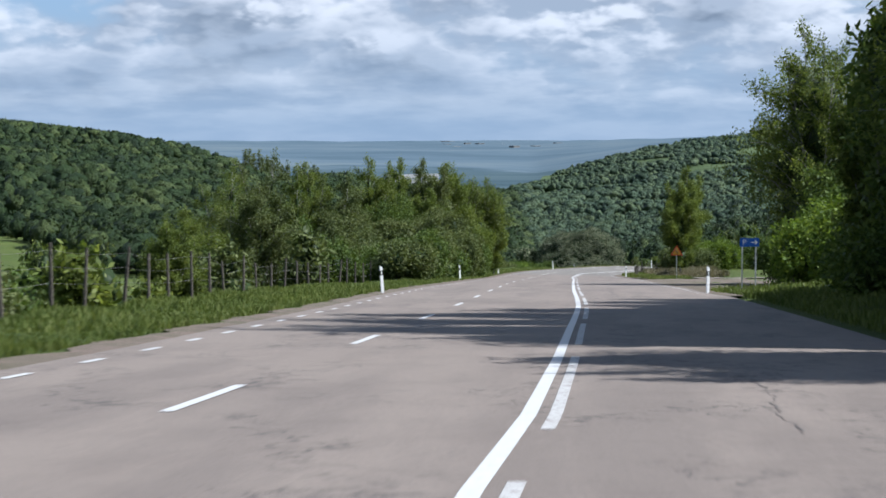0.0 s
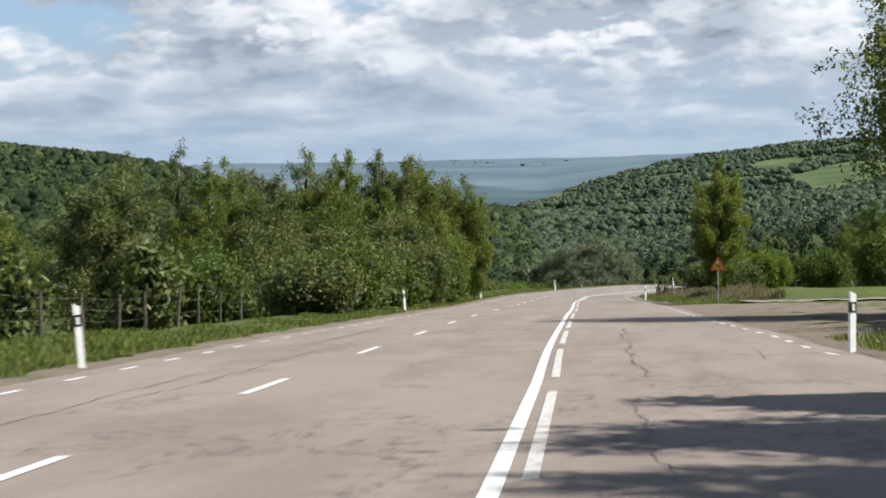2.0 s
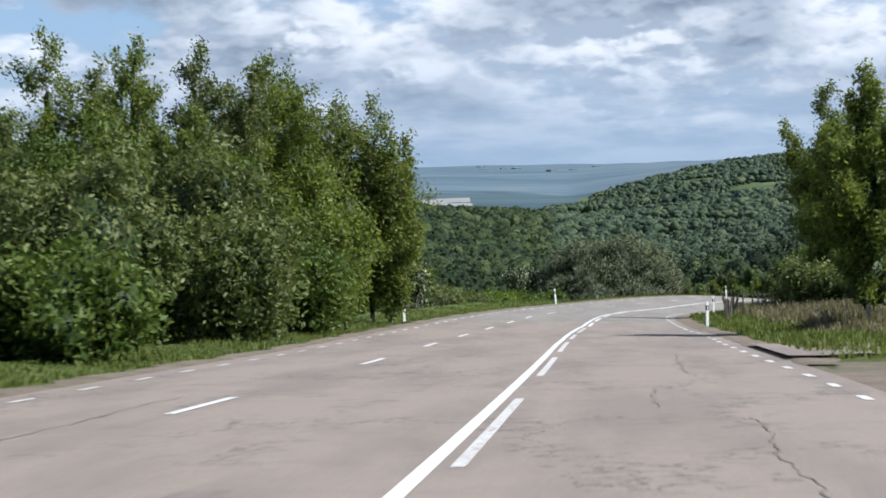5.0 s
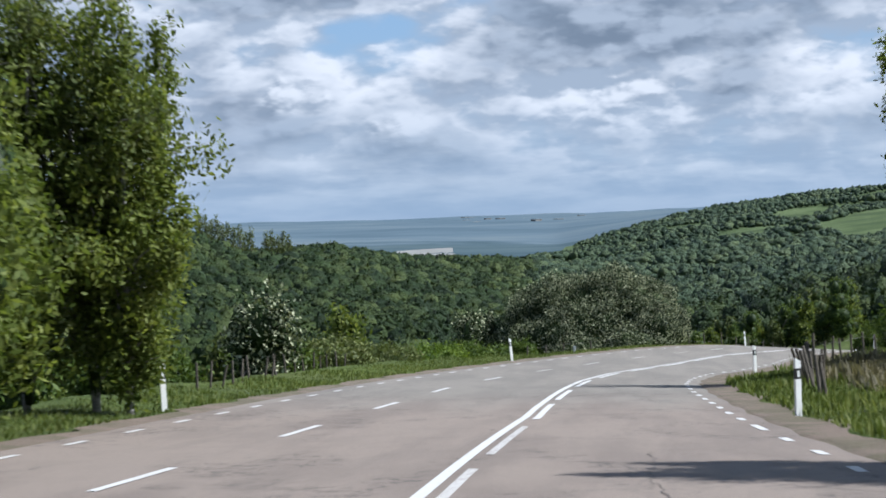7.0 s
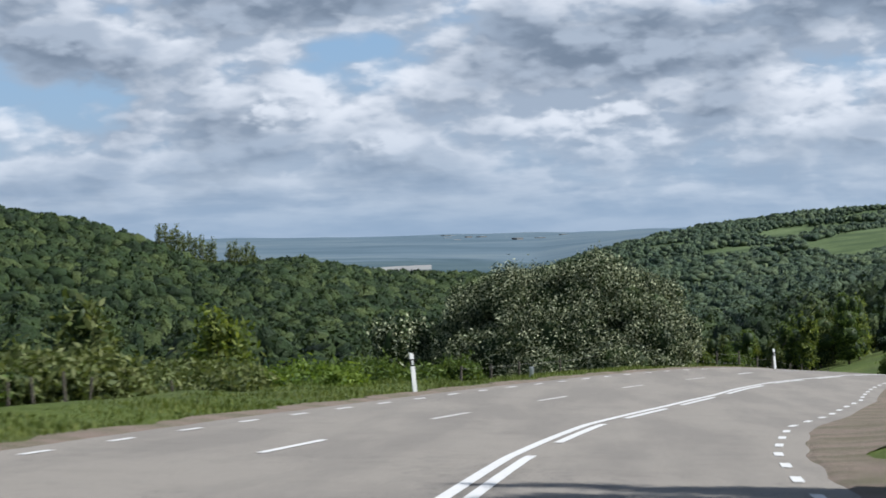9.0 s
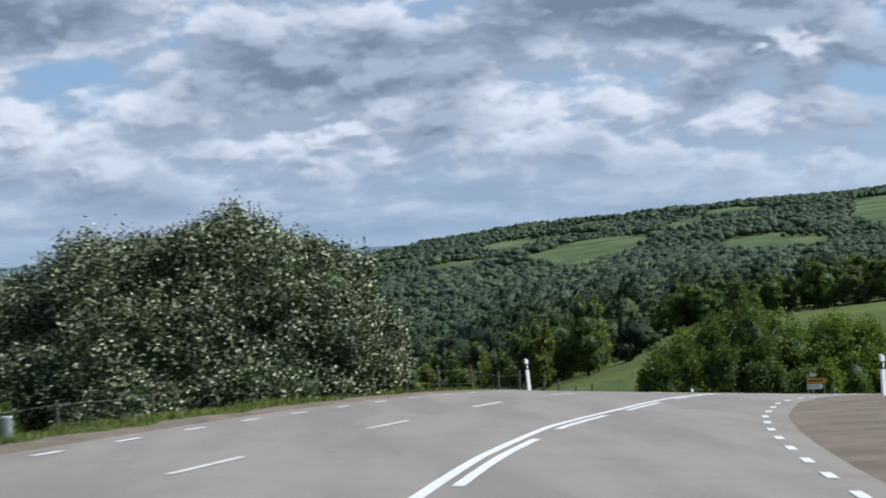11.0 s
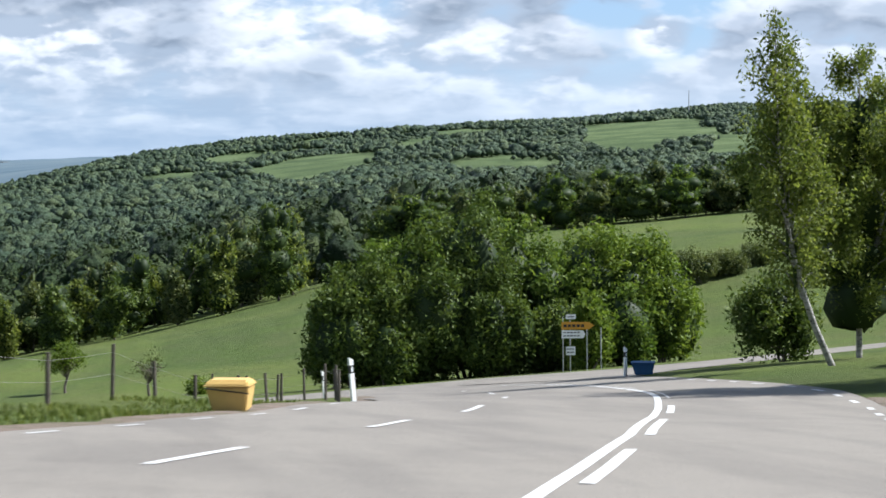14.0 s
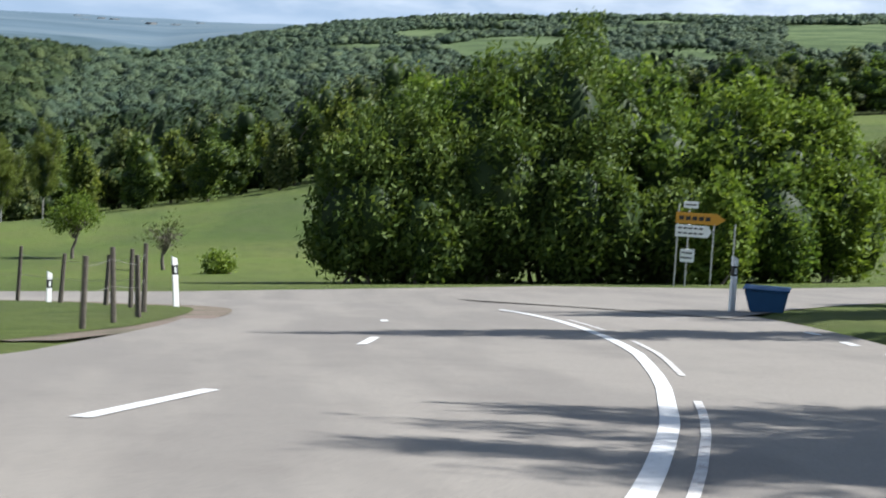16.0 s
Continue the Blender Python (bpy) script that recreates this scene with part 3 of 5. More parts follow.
def mesh_np(name, verts, quads, mats, midx=None, smoothed=False):
    """A mesh from arrays of corners and of faces with one number of corners."""
    verts, quads = np.asarray(verts, np.float32), np.asarray(quads, np.int32)
    me = bpy.data.meshes.new(name)
    me.vertices.add(len(verts))
    me.vertices.foreach_set("co", verts.ravel())
    n, k = quads.shape
    me.loops.add(n * k)
    me.loops.foreach_set("vertex_index", quads.ravel())
    me.polygons.add(n)
    me.polygons.foreach_set("loop_start", np.arange(0, n * k, k, dtype=np.int32))
    if midx is not None:
        me.polygons.foreach_set("material_index", np.asarray(midx, np.int32))
    if smoothed:
        me.polygons.foreach_set("use_smooth", np.ones(n, bool))
    for m in mats:
        me.materials.append(m)
    me.update(calc_edges=True)
    me.validate()
    return me


def child(name, data, parent, label=""):
    ob = new(name, data)
    ob.parent = parent
    return tagged(ob, label)


def part(name, bm, mat, parent, label=""):
    me = bpy.data.meshes.new(name)
    bm.to_mesh(me)
    bm.free()
    me.materials.append(mat)
    return child(name, me, parent, label)


def empty(name, m, label, category, group=""):
    ob = new(name)
    ob.matrix_basis = m
    return tagged(ob, label, category, group)


def box(bm, cx, cy, cz, sx, sy, sz, bevel=0.0, m=None):
    g = bmesh.ops.create_cube(bm, size=1.0)["verts"]
    bmesh.ops.scale(bm, vec=(sx, sy, sz), verts=g)
    if bevel:
        edges = list({e for v in g for e in v.link_edges})
        r = bmesh.ops.bevel(bm, geom=edges, offset=bevel, segments=1, affect="EDGES")
        g = list({v for f in r["faces"] for v in f.verts} | {v for v in g if v.is_valid})
    bmesh.ops.translate(bm, vec=(cx, cy, cz), verts=g)
    if m is not None:
        bmesh.ops.transform(bm, matrix=m, verts=g)
    return g


def rod(bm, a, b, r0, r1=None, seg=8):
    a, b = Vector(a), Vector(b)
    d = b - a
    g = bmesh.ops.create_cone(bm, cap_ends=True, segments=seg, radius1=r0, radius2=r0 if r1 is None else r1, depth=d.length)["verts"]
    q = d.to_track_quat("Z", "Y").to_matrix().to_4x4()
    bmesh.ops.transform(bm, matrix=Matrix.Translation((a + b) / 2) @ q, verts=g)
    return g


def structure(name, me, label):
    return tagged(new(name, me), label, name.split("_")[0], kind="structure")


# ---- ground sheet ----
def lattice(fine0, fine1, step, lo, hi, grow=1.16):
    mid = list(np.arange(fine0, fine1 + step / 2, step))
    left, d = [], step
    v = fine0
    while v > lo:
        d *= grow
        v -= min(d, 160)
        left.append(v)
    right, d, v = [], step, fine1
    while v < hi:
        d *= grow
        v += min(d, 160)
        right.append(v)
    return np.array(left[::-1] + mid + right)


def build_ground():
    gx = lattice(-22, 56, 0.75, -2600, 2600)
    gy = lattice(-40, 440, 2.2, -400, 4900, 1.10)
    X, Y = np.meshgrid(gx, gy)
    s, l = nearest(X, Y)
    z = surf(X, Y, s, l)
    inside = smooth(l, L_EDGE(s) - 1.1, L_EDGE(s) - 0.5) * (1 - smooth(l, R_EDGE(s) + 0.35, R_EDGE(s) + 0.9))
    z = z - 0.16 * inside
    n, m = len(gx), len(gy)
    i = np.arange(n * m).reshape(m, n)
    quads = np.stack([i[:-1, :-1], i[:-1, 1:], i[1:, 1:], i[1:, :-1]], -1).reshape(-1, 4)
    cx, cy = X.ravel()[quads[:, 0]], Y.ravel()[quads[:, 0]]
    away, az = np.hypot(cx - 5, cy - 250), np.degrees(np.arctan2(-(cx - 5), cy - 250))
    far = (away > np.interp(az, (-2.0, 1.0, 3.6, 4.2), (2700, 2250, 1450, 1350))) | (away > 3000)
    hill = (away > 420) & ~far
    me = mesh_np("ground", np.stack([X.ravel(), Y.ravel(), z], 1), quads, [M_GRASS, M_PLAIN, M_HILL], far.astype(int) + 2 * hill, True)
    return structure("ground", me, "rolling green farmland with grass verges and a wide plain tinted blue-green for haze beyond")


GROUND = build_ground()


def ribbon(name, s0, s1, left, right, mat, lift, label, step=2.0, across=6, parent=None, hug=0):
    st = np.arange(s0, s1 + step / 2, step)
    lat = np.linspace(0, 1, across)
    lo = left(st) if callable(left) else np.full(len(st), left)
    hi = right(st) if callable(right) else np.full(len(st), right)
    P = np.stack([on_road(st, lo + (hi - lo) * k) for k in lat], 1)
    P[..., 2] += lift
    if hug:
        # the strip lies on the ground, but for its side along the asphalt
        away = slice(1, None) if hug > 0 else slice(0, -1)
        Q = P[:, away]
        Q[..., 2] = surf(Q[..., 0], Q[..., 1]).reshape(Q.shape[:2]) + 0.025
    V = P.reshape(-1, 3)
    i = np.arange(len(V)).reshape(len(st), across)
    q = np.stack([i[:-1, :-1], i[:-1, 1:], i[1:, 1:], i[1:, :-1]], -1).reshape(-1, 4)
    me = mesh_np(name, V, q, [mat], None, True)
    if parent is not None:
        return child(name, me, parent)
    return structure(name, me, label)


ROAD = ribbon("road", -36, 478, lambda s: L_EDGE(s) - 0.55, lambda s: R_EDGE(s) + 0.45, M_ASPHALT, 0.0,
              "pinkish-grey three-lane asphalt road with worn markings, bending downhill")


def drape(name, outline_left, outline_right, mat, lift, label, n=40, across=8):
    """A strip between two plan lines, laid on the ground."""
    def run(line):
        p = spline(np.array([(x, y, 0.0) for x, y in line]), 1.0)[:, :2]
        d = np.r_[0, np.cumsum(np.linalg.norm(np.diff(p, axis=0), axis=1))]
        t = np.linspace(0, d[-1], n)
        return np.stack([np.interp(t, d, p[:, k]) for k in (0, 1)], 1)
    a, b = run(outline_left), run(outline_right)
    k = np.linspace(0, 1, across)[None, :, None]
    P = (a[:, None] * (1 - k) + b[:, None] * k).reshape(-1, 2)
    z = surf(P[:, 0], P[:, 1]) + lift
    i = np.arange(n * across).reshape(n, across)
    q = np.stack([i[:-1, :-1], i[:-1, 1:], i[1:, 1:], i[1:, :-1]], -1).reshape(-1, 4)
    return structure(name, mesh_np(name, np.column_stack([P, z]), q, [mat], None, True), label)


# markings, each a piece of the road
def mark(name, s0, s1, centre, width, mat, lift=0.008):
    n = max(2, int((s1 - s0) / 1.0) + 1)
    st = np.linspace(s0, s1, n)
    c = centre(st)
    P = np.stack([on_road(st, c - width / 2), on_road(st, c + width / 2)], 1)
    P[..., 2] += lift
    V = P.reshape(-1, 3)
    i = np.arange(len(V)).reshape(n, 2)
    q = np.stack([i[:-1, 0], i[:-1, 1], i[1:, 1], i[1:, 0]], -1)
    return child(name, mesh_np(name, V, q, [mat]), ROAD)


mark("centre_line", -34, 418, L_SOLID, 0.145, M_PAINT)
WARN = [(-33, -22), (-18, -7), (-3, 8), (12, 23.5), (26.5, 37.5), (41.5, 54), (58, 69), (72.5, 83.5), (87, 98), (101.5, 113), (116.5, 127.5), (131, 141.5), (146.5, 157.5), (164, 174.5),
        (182, 192.5), (197, 207.5), (211, 218.5), (221.5, 230), (233, 241), (244, 252), (255.5, 263.5), (267.5, 275.5), (279, 286), (289, 296), (299.5, 309.7), (313, 319.5), (322.5, 328.4), (331.7, 340.5), (344, 352.3), (355.8, 361.3), (365, 372.4), (376.6, 380.6), (385, 392.5), (396, 403.5), (407, 411.5)]
for a, b in WARN:
    mark("warning_line", a, b, lambda s: L_SOLID(s) + np.interp(s, (200, 245), (0.24, 0.25)), 0.12 if a < 222 else 0.14 if a < 384 else 0.07, M_WORN if a < 222 or a > 384 else M_PAINT)
LANE = [-29, -14.5, 0, 14.5, 28.8, 43, 57.8, 71.6, 85.2, 98.0, 111.8, 125.2, 139.5, 154, 171.5, 189, 203.6, 215.5, 227, 238.5, 250, 262.8, 275.6, 288.4, 301.2, 312.8, 324, 335, 345.8, 356.5, 366.8, 376.6, 387.5, 401.1, 410.3]
for a in LANE:
    mark("lane_line", a, a + (3.9 if a < 300 else 3.5 if a < 395 else 2.3 if a < 405 else 0.9), L_DASH, 0.13, M_WORN if 270 < a < 322 else M_PAINT)
for a in np.arange(-32, 384, 3.62):
    mark("edge_line", a, a + 1.15, L_EDGE, 0.12, M_PAINT if (a < 120 or a > 215) else M_WORN)
for a in np.r_[np.arange(108.5, 228, 3.62), np.arange(229, 408, 3.0)]:
    mark("edge_line", a, a + 1.05, R_EDGE, 0.13, M_PAINT)

# cracks and tarred seams that wander along the lanes
def seam(name, s0, s1, lat, width, seed, wander=0.12):
    r = np.random.default_rng(seed)
    k = r.uniform(0, 6.28, 4)
    centre = lambda s: lat + wander * (np.sin(s * 0.31 + k[0]) + 0.5 * np.sin(s * 1.13 + k[1]) + 0.3 * np.sin(s * 3.7 + k[2]) + 0.22 * np.sin(s * 9.1 + k[3]))
    n = int((s1 - s0) / 0.12)
    st = np.linspace(s0, s1, n)
    w = width * (0.25 + 0.75 * np.abs(np.sin(st * 2.3 + k[1]) * np.sin(st * 0.9 + k[2]))) * np.minimum(1, np.minimum(st - s0, s1 - st) / 0.8)
    P = np.stack([on_road(st, centre(st) - w / 2), on_road(st, centre(st) + w / 2)], 1)
    P[..., 2] += 0.005
    i = np.arange(2 * n).reshape(n, 2)
    return child(name, mesh_np(name, P.reshape(-1, 3), np.stack([i[:-1, 0], i[:-1, 1], i[1:, 1], i[1:, 0]], -1), [M_TAR]), ROAD)


for k, (a, b, lat, w) in enumerate([(20, 33, 1.5, 0.05), (41, 52, 1.6, 0.05), (64, 78, 1.7, 0.05), (86, 97, 0.4, 0.06), (101, 117, 0.5, 0.09), (119, 131, 0.4, 0.09), (138, 149, 0.2, 0.06), (160, 171, 1.3, 0.05), (181, 196, 1.1, 0.06),
                                    (106, 113, 2.7, 0.05), (108, 112, 0.6, 0.04), (172, 178, 0.3, 0.05), (10, 40, -5.4, 0.05), (58, 70, -5.2, 0.06), (84, 104, -6.1, 0.07), (96, 124, -5.7, 0.07),
                                    (118, 140, -6.6, 0.16), (150, 176, -6.0, 0.06), (186, 204, -4.4, 0.05), (205, 222, 0.5, 0.05)]):
    seam("crack", a, b, lat, w * 0.5, 900 + k, 0.08)

# shoulders, lay-by and the roads that join
ribbon("shoulder_west", -36, 384, lambda s: L_EDGE(s) - 1.2 - 0.2 * np.sin(s * 0.9) - 0.15 * np.sin(s * 2.3), lambda s: L_EDGE(s) - 0.46 + 0.06 * np.sin(s * 1.7), M_GRAVEL, -0.012, "narrow strip of brown grit along the asphalt edge", 1.0, 3, None, -1)
ribbon("shoulder_east", 186, 384, lambda s: R_EDGE(s) + 0.34 + 0.05 * np.sin(s * 1.3), lambda s: R_EDGE(s) + 1.3 + 2.0 * smooth(s, 262, 285) * (1 - smooth(s, 335, 365)) + 0.25 * np.sin(s * 0.8), M_GRAVEL, -0.012, "brown gravel shoulder on the inside of the bend", 1.0, 7, None, 1)
ribbon("lay_by_ground", 102, 188, lambda s: R_EDGE(s) + 0.34 + 0.1 * np.sin(s * 0.7), lambda s: R_EDGE(s) + 1.0 + 17 * smooth(s, 102, 150), M_GRAVEL, -0.012, "bare brown gravel of a lay-by beside the road", 1.0, 12, None, 1)
drape("road_side", [(2.9, 176), (7, 179.5), (14, 183), (40, 192)], [(3.1, 165), (8, 170.5), (15, 175.5), (42, 184)], M_ASPHALT, 0.085, "narrow light asphalt side road leading off")
# the tip of land between the two roads, worn to gravel along its rim
ISLAND = [(22.5, 374.9), (23.1, 377.3), (23.8, 379.6), (24.2, 382.3), (24.5, 385.0), (24.65, 387.8), (24.5, 390.0), (24.0, 391.6), (22.4, 394.0), (20.6, 396.6), (16.5, 399.5)]
drape("road_apron", ISLAND[1:], [(28.0, 377.6), (28.4, 382), (28.6, 388), (28.4, 393), (25.5, 398.5), (20.0, 402.5), (14.0, 405.5)], M_ASPHALT, 0.006, "grey asphalt of the junction round a grass tip")
drape("island_rim", [(x - 0.75 if y < 391 else x - 0.5, y + 0.1 if y < 391 else y - 0.7) for x, y in ISLAND], [(x + 0.12, y) for x, y in ISLAND], M_GRAVEL, 0.026, "strip of bare gravel round the grass tip", 60, 4)
drape("verge_island", [(11.5, 375.5), (12, 379), (12, 383), (12, 387), (12, 390), (11.5, 393), (10.5, 396)], [(x - 0.62 if y < 391 else x - 0.4, y + 0.1 if y < 391 else y - 0.6) for x, y in ISLAND], M_GRASS, 0.034, "rough grass on the tip of land between two roads", 60, 14)
drape("road_apron", [(31.0, 397.5), (27.0, 403.0), (22.0, 409.6)], [(44.0, 408.0), (41.0, 414.5), (35.5, 420.6)], M_ASPHALT, 0.008, "grey asphalt where the side road joins")
drape("road_lane", [(29.0, 404.0), (35, 409.5), (42, 414), (50, 421), (66, 441), (90, 470)], [(33.4, 383.5), (37.5, 391), (43, 398), (52, 409.5), (70, 433), (94, 463)], M_ASPHALT, 0.014, "light grey side road leading uphill from the junction")

# ---- trees and shrubs ----


def tube(points, radii, seg=6):
    """Corners and faces of a bent, tapering stem."""
    P, V = np.asarray(points, float), []
    for k, p in enumerate(P):
        d = P[min(k + 1, len(P) - 1)] - P[max(k - 1, 0)]
        d = d / (np.linalg.norm(d) + 1e-9)
        a = np.cross(d, (0.3, 1, 0.2))
        a /= np.linalg.norm(a) + 1e-9
        b = np.cross(d, a)
        for j in range(seg):
            w = 2 * math.pi * j / seg
            V.append(p + radii[k] * (math.cos(w) * a + math.sin(w) * b))
    F = [(k * seg + j, k * seg + (j + 1) % seg, (k + 1) * seg + (j + 1) % seg, (k + 1) * seg + j) for k in range(len(P) - 1) for j in range(seg)]
    return np.array(V), np.array(F)


def join(pieces):
    V, F, n = [], [], 0
    for v, f in pieces:
        V.append(v), F.append(f + n)
        n += len(v)
    return np.vstack(V), np.vstack(F)


def leaves(rng, centres, per, spread, size, droop=0.0, flat=0.0):
    """Rhombic leaves strewn round the clump centres."""
    n = len(centres) * per
    c = np.repeat(centres, per, 0) + rng.normal(0, 1, (n, 3)) * np.asarray(spread)
    if droop:
        c[:, 2] -= np.abs(rng.normal(0, droop, n))
    a = rng.normal(0, 1, (n, 3))
    a[:, 2] = a[:, 2] * (1 - flat) - droop * 0.6
    a /= np.linalg.norm(a, axis=1)[:, None]
    b = np.cross(a, rng.normal(0, 1, (n, 3)))
    b /= np.linalg.norm(b, axis=1)[:, None] + 1e-9
    h = size * rng.uniform(0.6, 1.35, (n, 1))
    V = np.stack([c - a * h, c + b * h * 0.42 - a * h * 0.1, c + a * h, c - b * h * 0.42 - a * h * 0.1], 1).reshape(-1, 3)
    return V, np.arange(n * 4).reshape(n, 4)


def crown_points(rng, lobes, n, shell=0.55):
    """Clump centres in a union of lobes (x, y, z, rx, ry, rz), most of them near the skin, with an uneven outline."""
    L = np.array(lobes, float)
    vol = (L[:, 3] * L[:, 4] * L[:, 5]) ** 0.72
    k = rng.choice(len(L), n, p=vol / vol.sum())
    d = rng.normal(0, 1, (n, 3))
    d /= np.linalg.norm(d, axis=1)[:, None]
    r = rng.uniform(shell, 1.0, n) ** 0.6
    r *= 0.86 + 0.13 * np.sin(d[:, 0] * 7 + k) + 0.12 * np.sin(d[:, 1] * 6 + d[:, 2] * 5 + 2 * k) + rng.normal(0, 0.05, n)
    return L[k, :3] + d * L[k, 3:] * r[:, None]


def ball(nu, nv):
    """Corners and four-cornered faces of a unit ball."""
    u, v = np.meshgrid(np.linspace(0, 2 * math.pi, nu, endpoint=False), np.linspace(0.12, math.pi - 0.12, nv))
    V = np.stack([np.cos(u) * np.sin(v), np.sin(u) * np.sin(v), np.cos(v)], -1).reshape(-1, 3)
    i = np.arange(nu * nv).reshape(nv, nu)
    F = np.stack([i[:-1], i[1:], np.roll(i[1:], -1, 1), np.roll(i[:-1], -1, 1)], -1).reshape(-1, 4)
    return V, F


BALL = ball(9, 6)


def limbs(rng, foot, tops, r0, wob=0.25, seg=6, k=5):
    out = []
    for t in tops:
        t = np.asarray(t, float)
        pts = [foot + (t - foot) * u + (rng.normal(0, wob, 3) * (0 < u < 1)) for u in np.linspace(0, 1, k)]
        out.append(tube(pts, np.linspace(r0, r0 * 0.18, k), seg))
    return out


def plant(name, x, y, lobes, label, category, leaf, seed, clumps=900, per=14, spread=0.28, size=0.11, droop=0.0, stems=1, r0=0.12,
          bark_mat=None, group="", lean=(0, 0), shell=0.55, sink=0.1, twigs=14, core=0.6, tufts=0):
    """A tree or shrub: stems, limbs and a crown of single leaves; lobes are relative to its foot."""
    rng = np.random.default_rng(seed)
    z = float(surf([x], [y])[0]) - sink
    ob = empty(name, Matrix.Translation((x, y, z)), label, category, group)
    lob = np.array(lobes, float)
    if tufts:
        at = crown_points(rng, lobes, tufts, 0.95)
        reach = 0.16 * (lob[:, 3].max() + lob[:, 5].max()) * rng.uniform(0.35, 1.0, (tufts, 1))
        lobes = np.vstack([lob, np.hstack([at, reach * (1, 1, 1.25)])])
        lobes = lobes[lobes[:, 2] > 0.3]
    top = lob[lob[:, 2].argmax()]
    for k in range(stems):
        off = np.array([rng.normal(0, 0.12 * stems), rng.normal(0, 0.12 * stems), 0]) if stems > 1 else np.zeros(3)
        target = np.array([top[0] + lean[0], top[1] + lean[1], top[2]]) if k == 0 else lob[k % len(lob), :3]
        stem = join(limbs(rng, off, [target], r0 if k == 0 else r0 * 0.75, 0.12 + 0.04 * target[2] * 0.2, 8, 7))
        child("trunk" if stems == 1 else "stem", mesh_np("trunk", *stem, [bark_mat or M_BARK], None, True), ob)
    mid = np.array([top[0] * 0.5, top[1] * 0.5, top[2] * 0.45])
    ends = crown_points(rng, lobes, twigs, 0.75)
    br = join(sum([limbs(rng, np.array([mid[0] * u, mid[1] * u, mid[2] * (0.5 + u)]), [e], r0 * 0.3, 0.12, 5, 5) for e, u in zip(ends, rng.uniform(0.3, 1.2, twigs))], []))
    tagged(child("branchwork", mesh_np("branchwork", *br, [bark_mat or M_BARK], None, True), ob), kind="stuff")
    c = crown_points(rng, lobes, clumps, shell)
    c[:, 2] = np.maximum(c[:, 2], 0.15)
    # added solid balls inside the lobes, coloured dark as the crown's inner shade
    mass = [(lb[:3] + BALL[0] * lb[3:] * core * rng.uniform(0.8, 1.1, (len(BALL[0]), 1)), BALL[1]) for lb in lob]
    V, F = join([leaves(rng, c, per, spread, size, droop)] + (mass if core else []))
    child("crown", mesh_np("crown", V, F, [leaf, M_CROWN_SHADE], (np.arange(len(F)) >= len(c) * per).astype(int)), ob)
    return ob

# ---- far woods ----


def woods(name, r0, r1, a0, a1, spacing, height, cards, card, mats, label, seed, keep=None, conifer=0.12, blob=(8, 6), body=1.0):
    rng = np.random.default_rng(seed)
    area = math.radians(a1 - a0) * (r1 * r1 - r0 * r0) / 2
    n = int(area / spacing ** 2)
    r = np.sqrt(rng.uniform(r0 * r0, r1 * r1, n))
    az = np.radians(rng.uniform(a0, a1, n))
    x, y = FAR_O[0] - r * np.sin(az), FAR_O[1] + r * np.cos(az)
    if keep is not None:
        k = keep(x, y, r, np.degrees(az))
        x, y, r = x[k], y[k], r[k]
    z = surf(x, y)
    h = height * rng.uniform(0.5, 1.35, len(x)) * (1 - 0.6 * smooth(np.degrees(np.arctan2(FAR_O[0] - x, y - FAR_O[1])), -1.0, 3.2) if r0 == 1400 else 1.0) * (0.85 + 0.25 * np.sin(x * 0.02) * np.cos(y * 0.017))
    bv, bf = ball(*blob)
    V, F, mid, n = [], [], [], 0
    for i in range(len(x)):
        con = rng.random() < conifer * (1.9 if math.sin(x[i] * 0.013) + math.sin(y[i] * 0.011 + 1) > 0.2 else 0.25)
        w = h[i] * (0.17 if con else rng.uniform(0.30, 0.56))
        lump = bv * body * rng.uniform(0.62, 1.22, (len(bv), 1)) * ((w, w, h[i] * 0.44) if r0 < 430 or con else (w * 1.15, w * 1.15, h[i] * 0.42) if r0 < 900 else (w * 1.2, w * 1.2, h[i] * 0.38)) + (0, 0, h[i] * (0.50 if r0 < 900 or con else 0.55))
        if con:
            lump[:, :2] *= (1.25 - lump[:, 2:] / h[i]) * 1.3
        where = np.array((x[i], y[i], z[i] - 0.4))
        V.append(lump + where), F.append(bf + n)
        n += len(bv)
        kind = 1 if con else (2 if rng.random() < 0.40 else 0)
        mid.append(np.full(len(bf) + cards, kind))
        if cards:
            u = rng.normal(0, 1, (cards, 3))
            u /= np.linalg.norm(u, axis=1)[:, None]
            c = u * rng.uniform(0.80, 1.12, (cards, 1)) * (w, w, h[i] * 0.46) + (0, 0, h[i] * 0.52)
            if con:
                c[:, :2] *= (1.25 - c[:, 2:] / h[i]) * 1.3
            a = rng.normal(0, 1, (cards, 3))
            a /= np.linalg.norm(a, axis=1)[:, None]
            b = np.cross(a, u)
            b /= np.linalg.norm(b, axis=1)[:, None] + 1e-9
            k = card * rng.uniform(0.5, 1.3, (cards, 1))
            c = c + where
            V.append(np.stack([c - a * k, c + b * k * 0.8, c + a * k, c - b * k * 0.8], 1).reshape(-1, 3))
            F.append(np.arange(cards * 4).reshape(-1, 4) + n)
            n += cards * 4
    me = mesh_np(name, np.vstack(V), np.vstack(F), mats, np.concatenate(mid), True)
    return tagged(new(name, me), label, "woodland", kind="stuff")


# the second set carries painted haze for the farther slopes
WOODS, RIDGE_HAZE = [M_WOODS, M_CONIFER, M_WOODS_PALE], [M_RIDGE_HAZE, M_RIDGE_HAZE_DARK, M_RIDGE_HAZE_PALE]
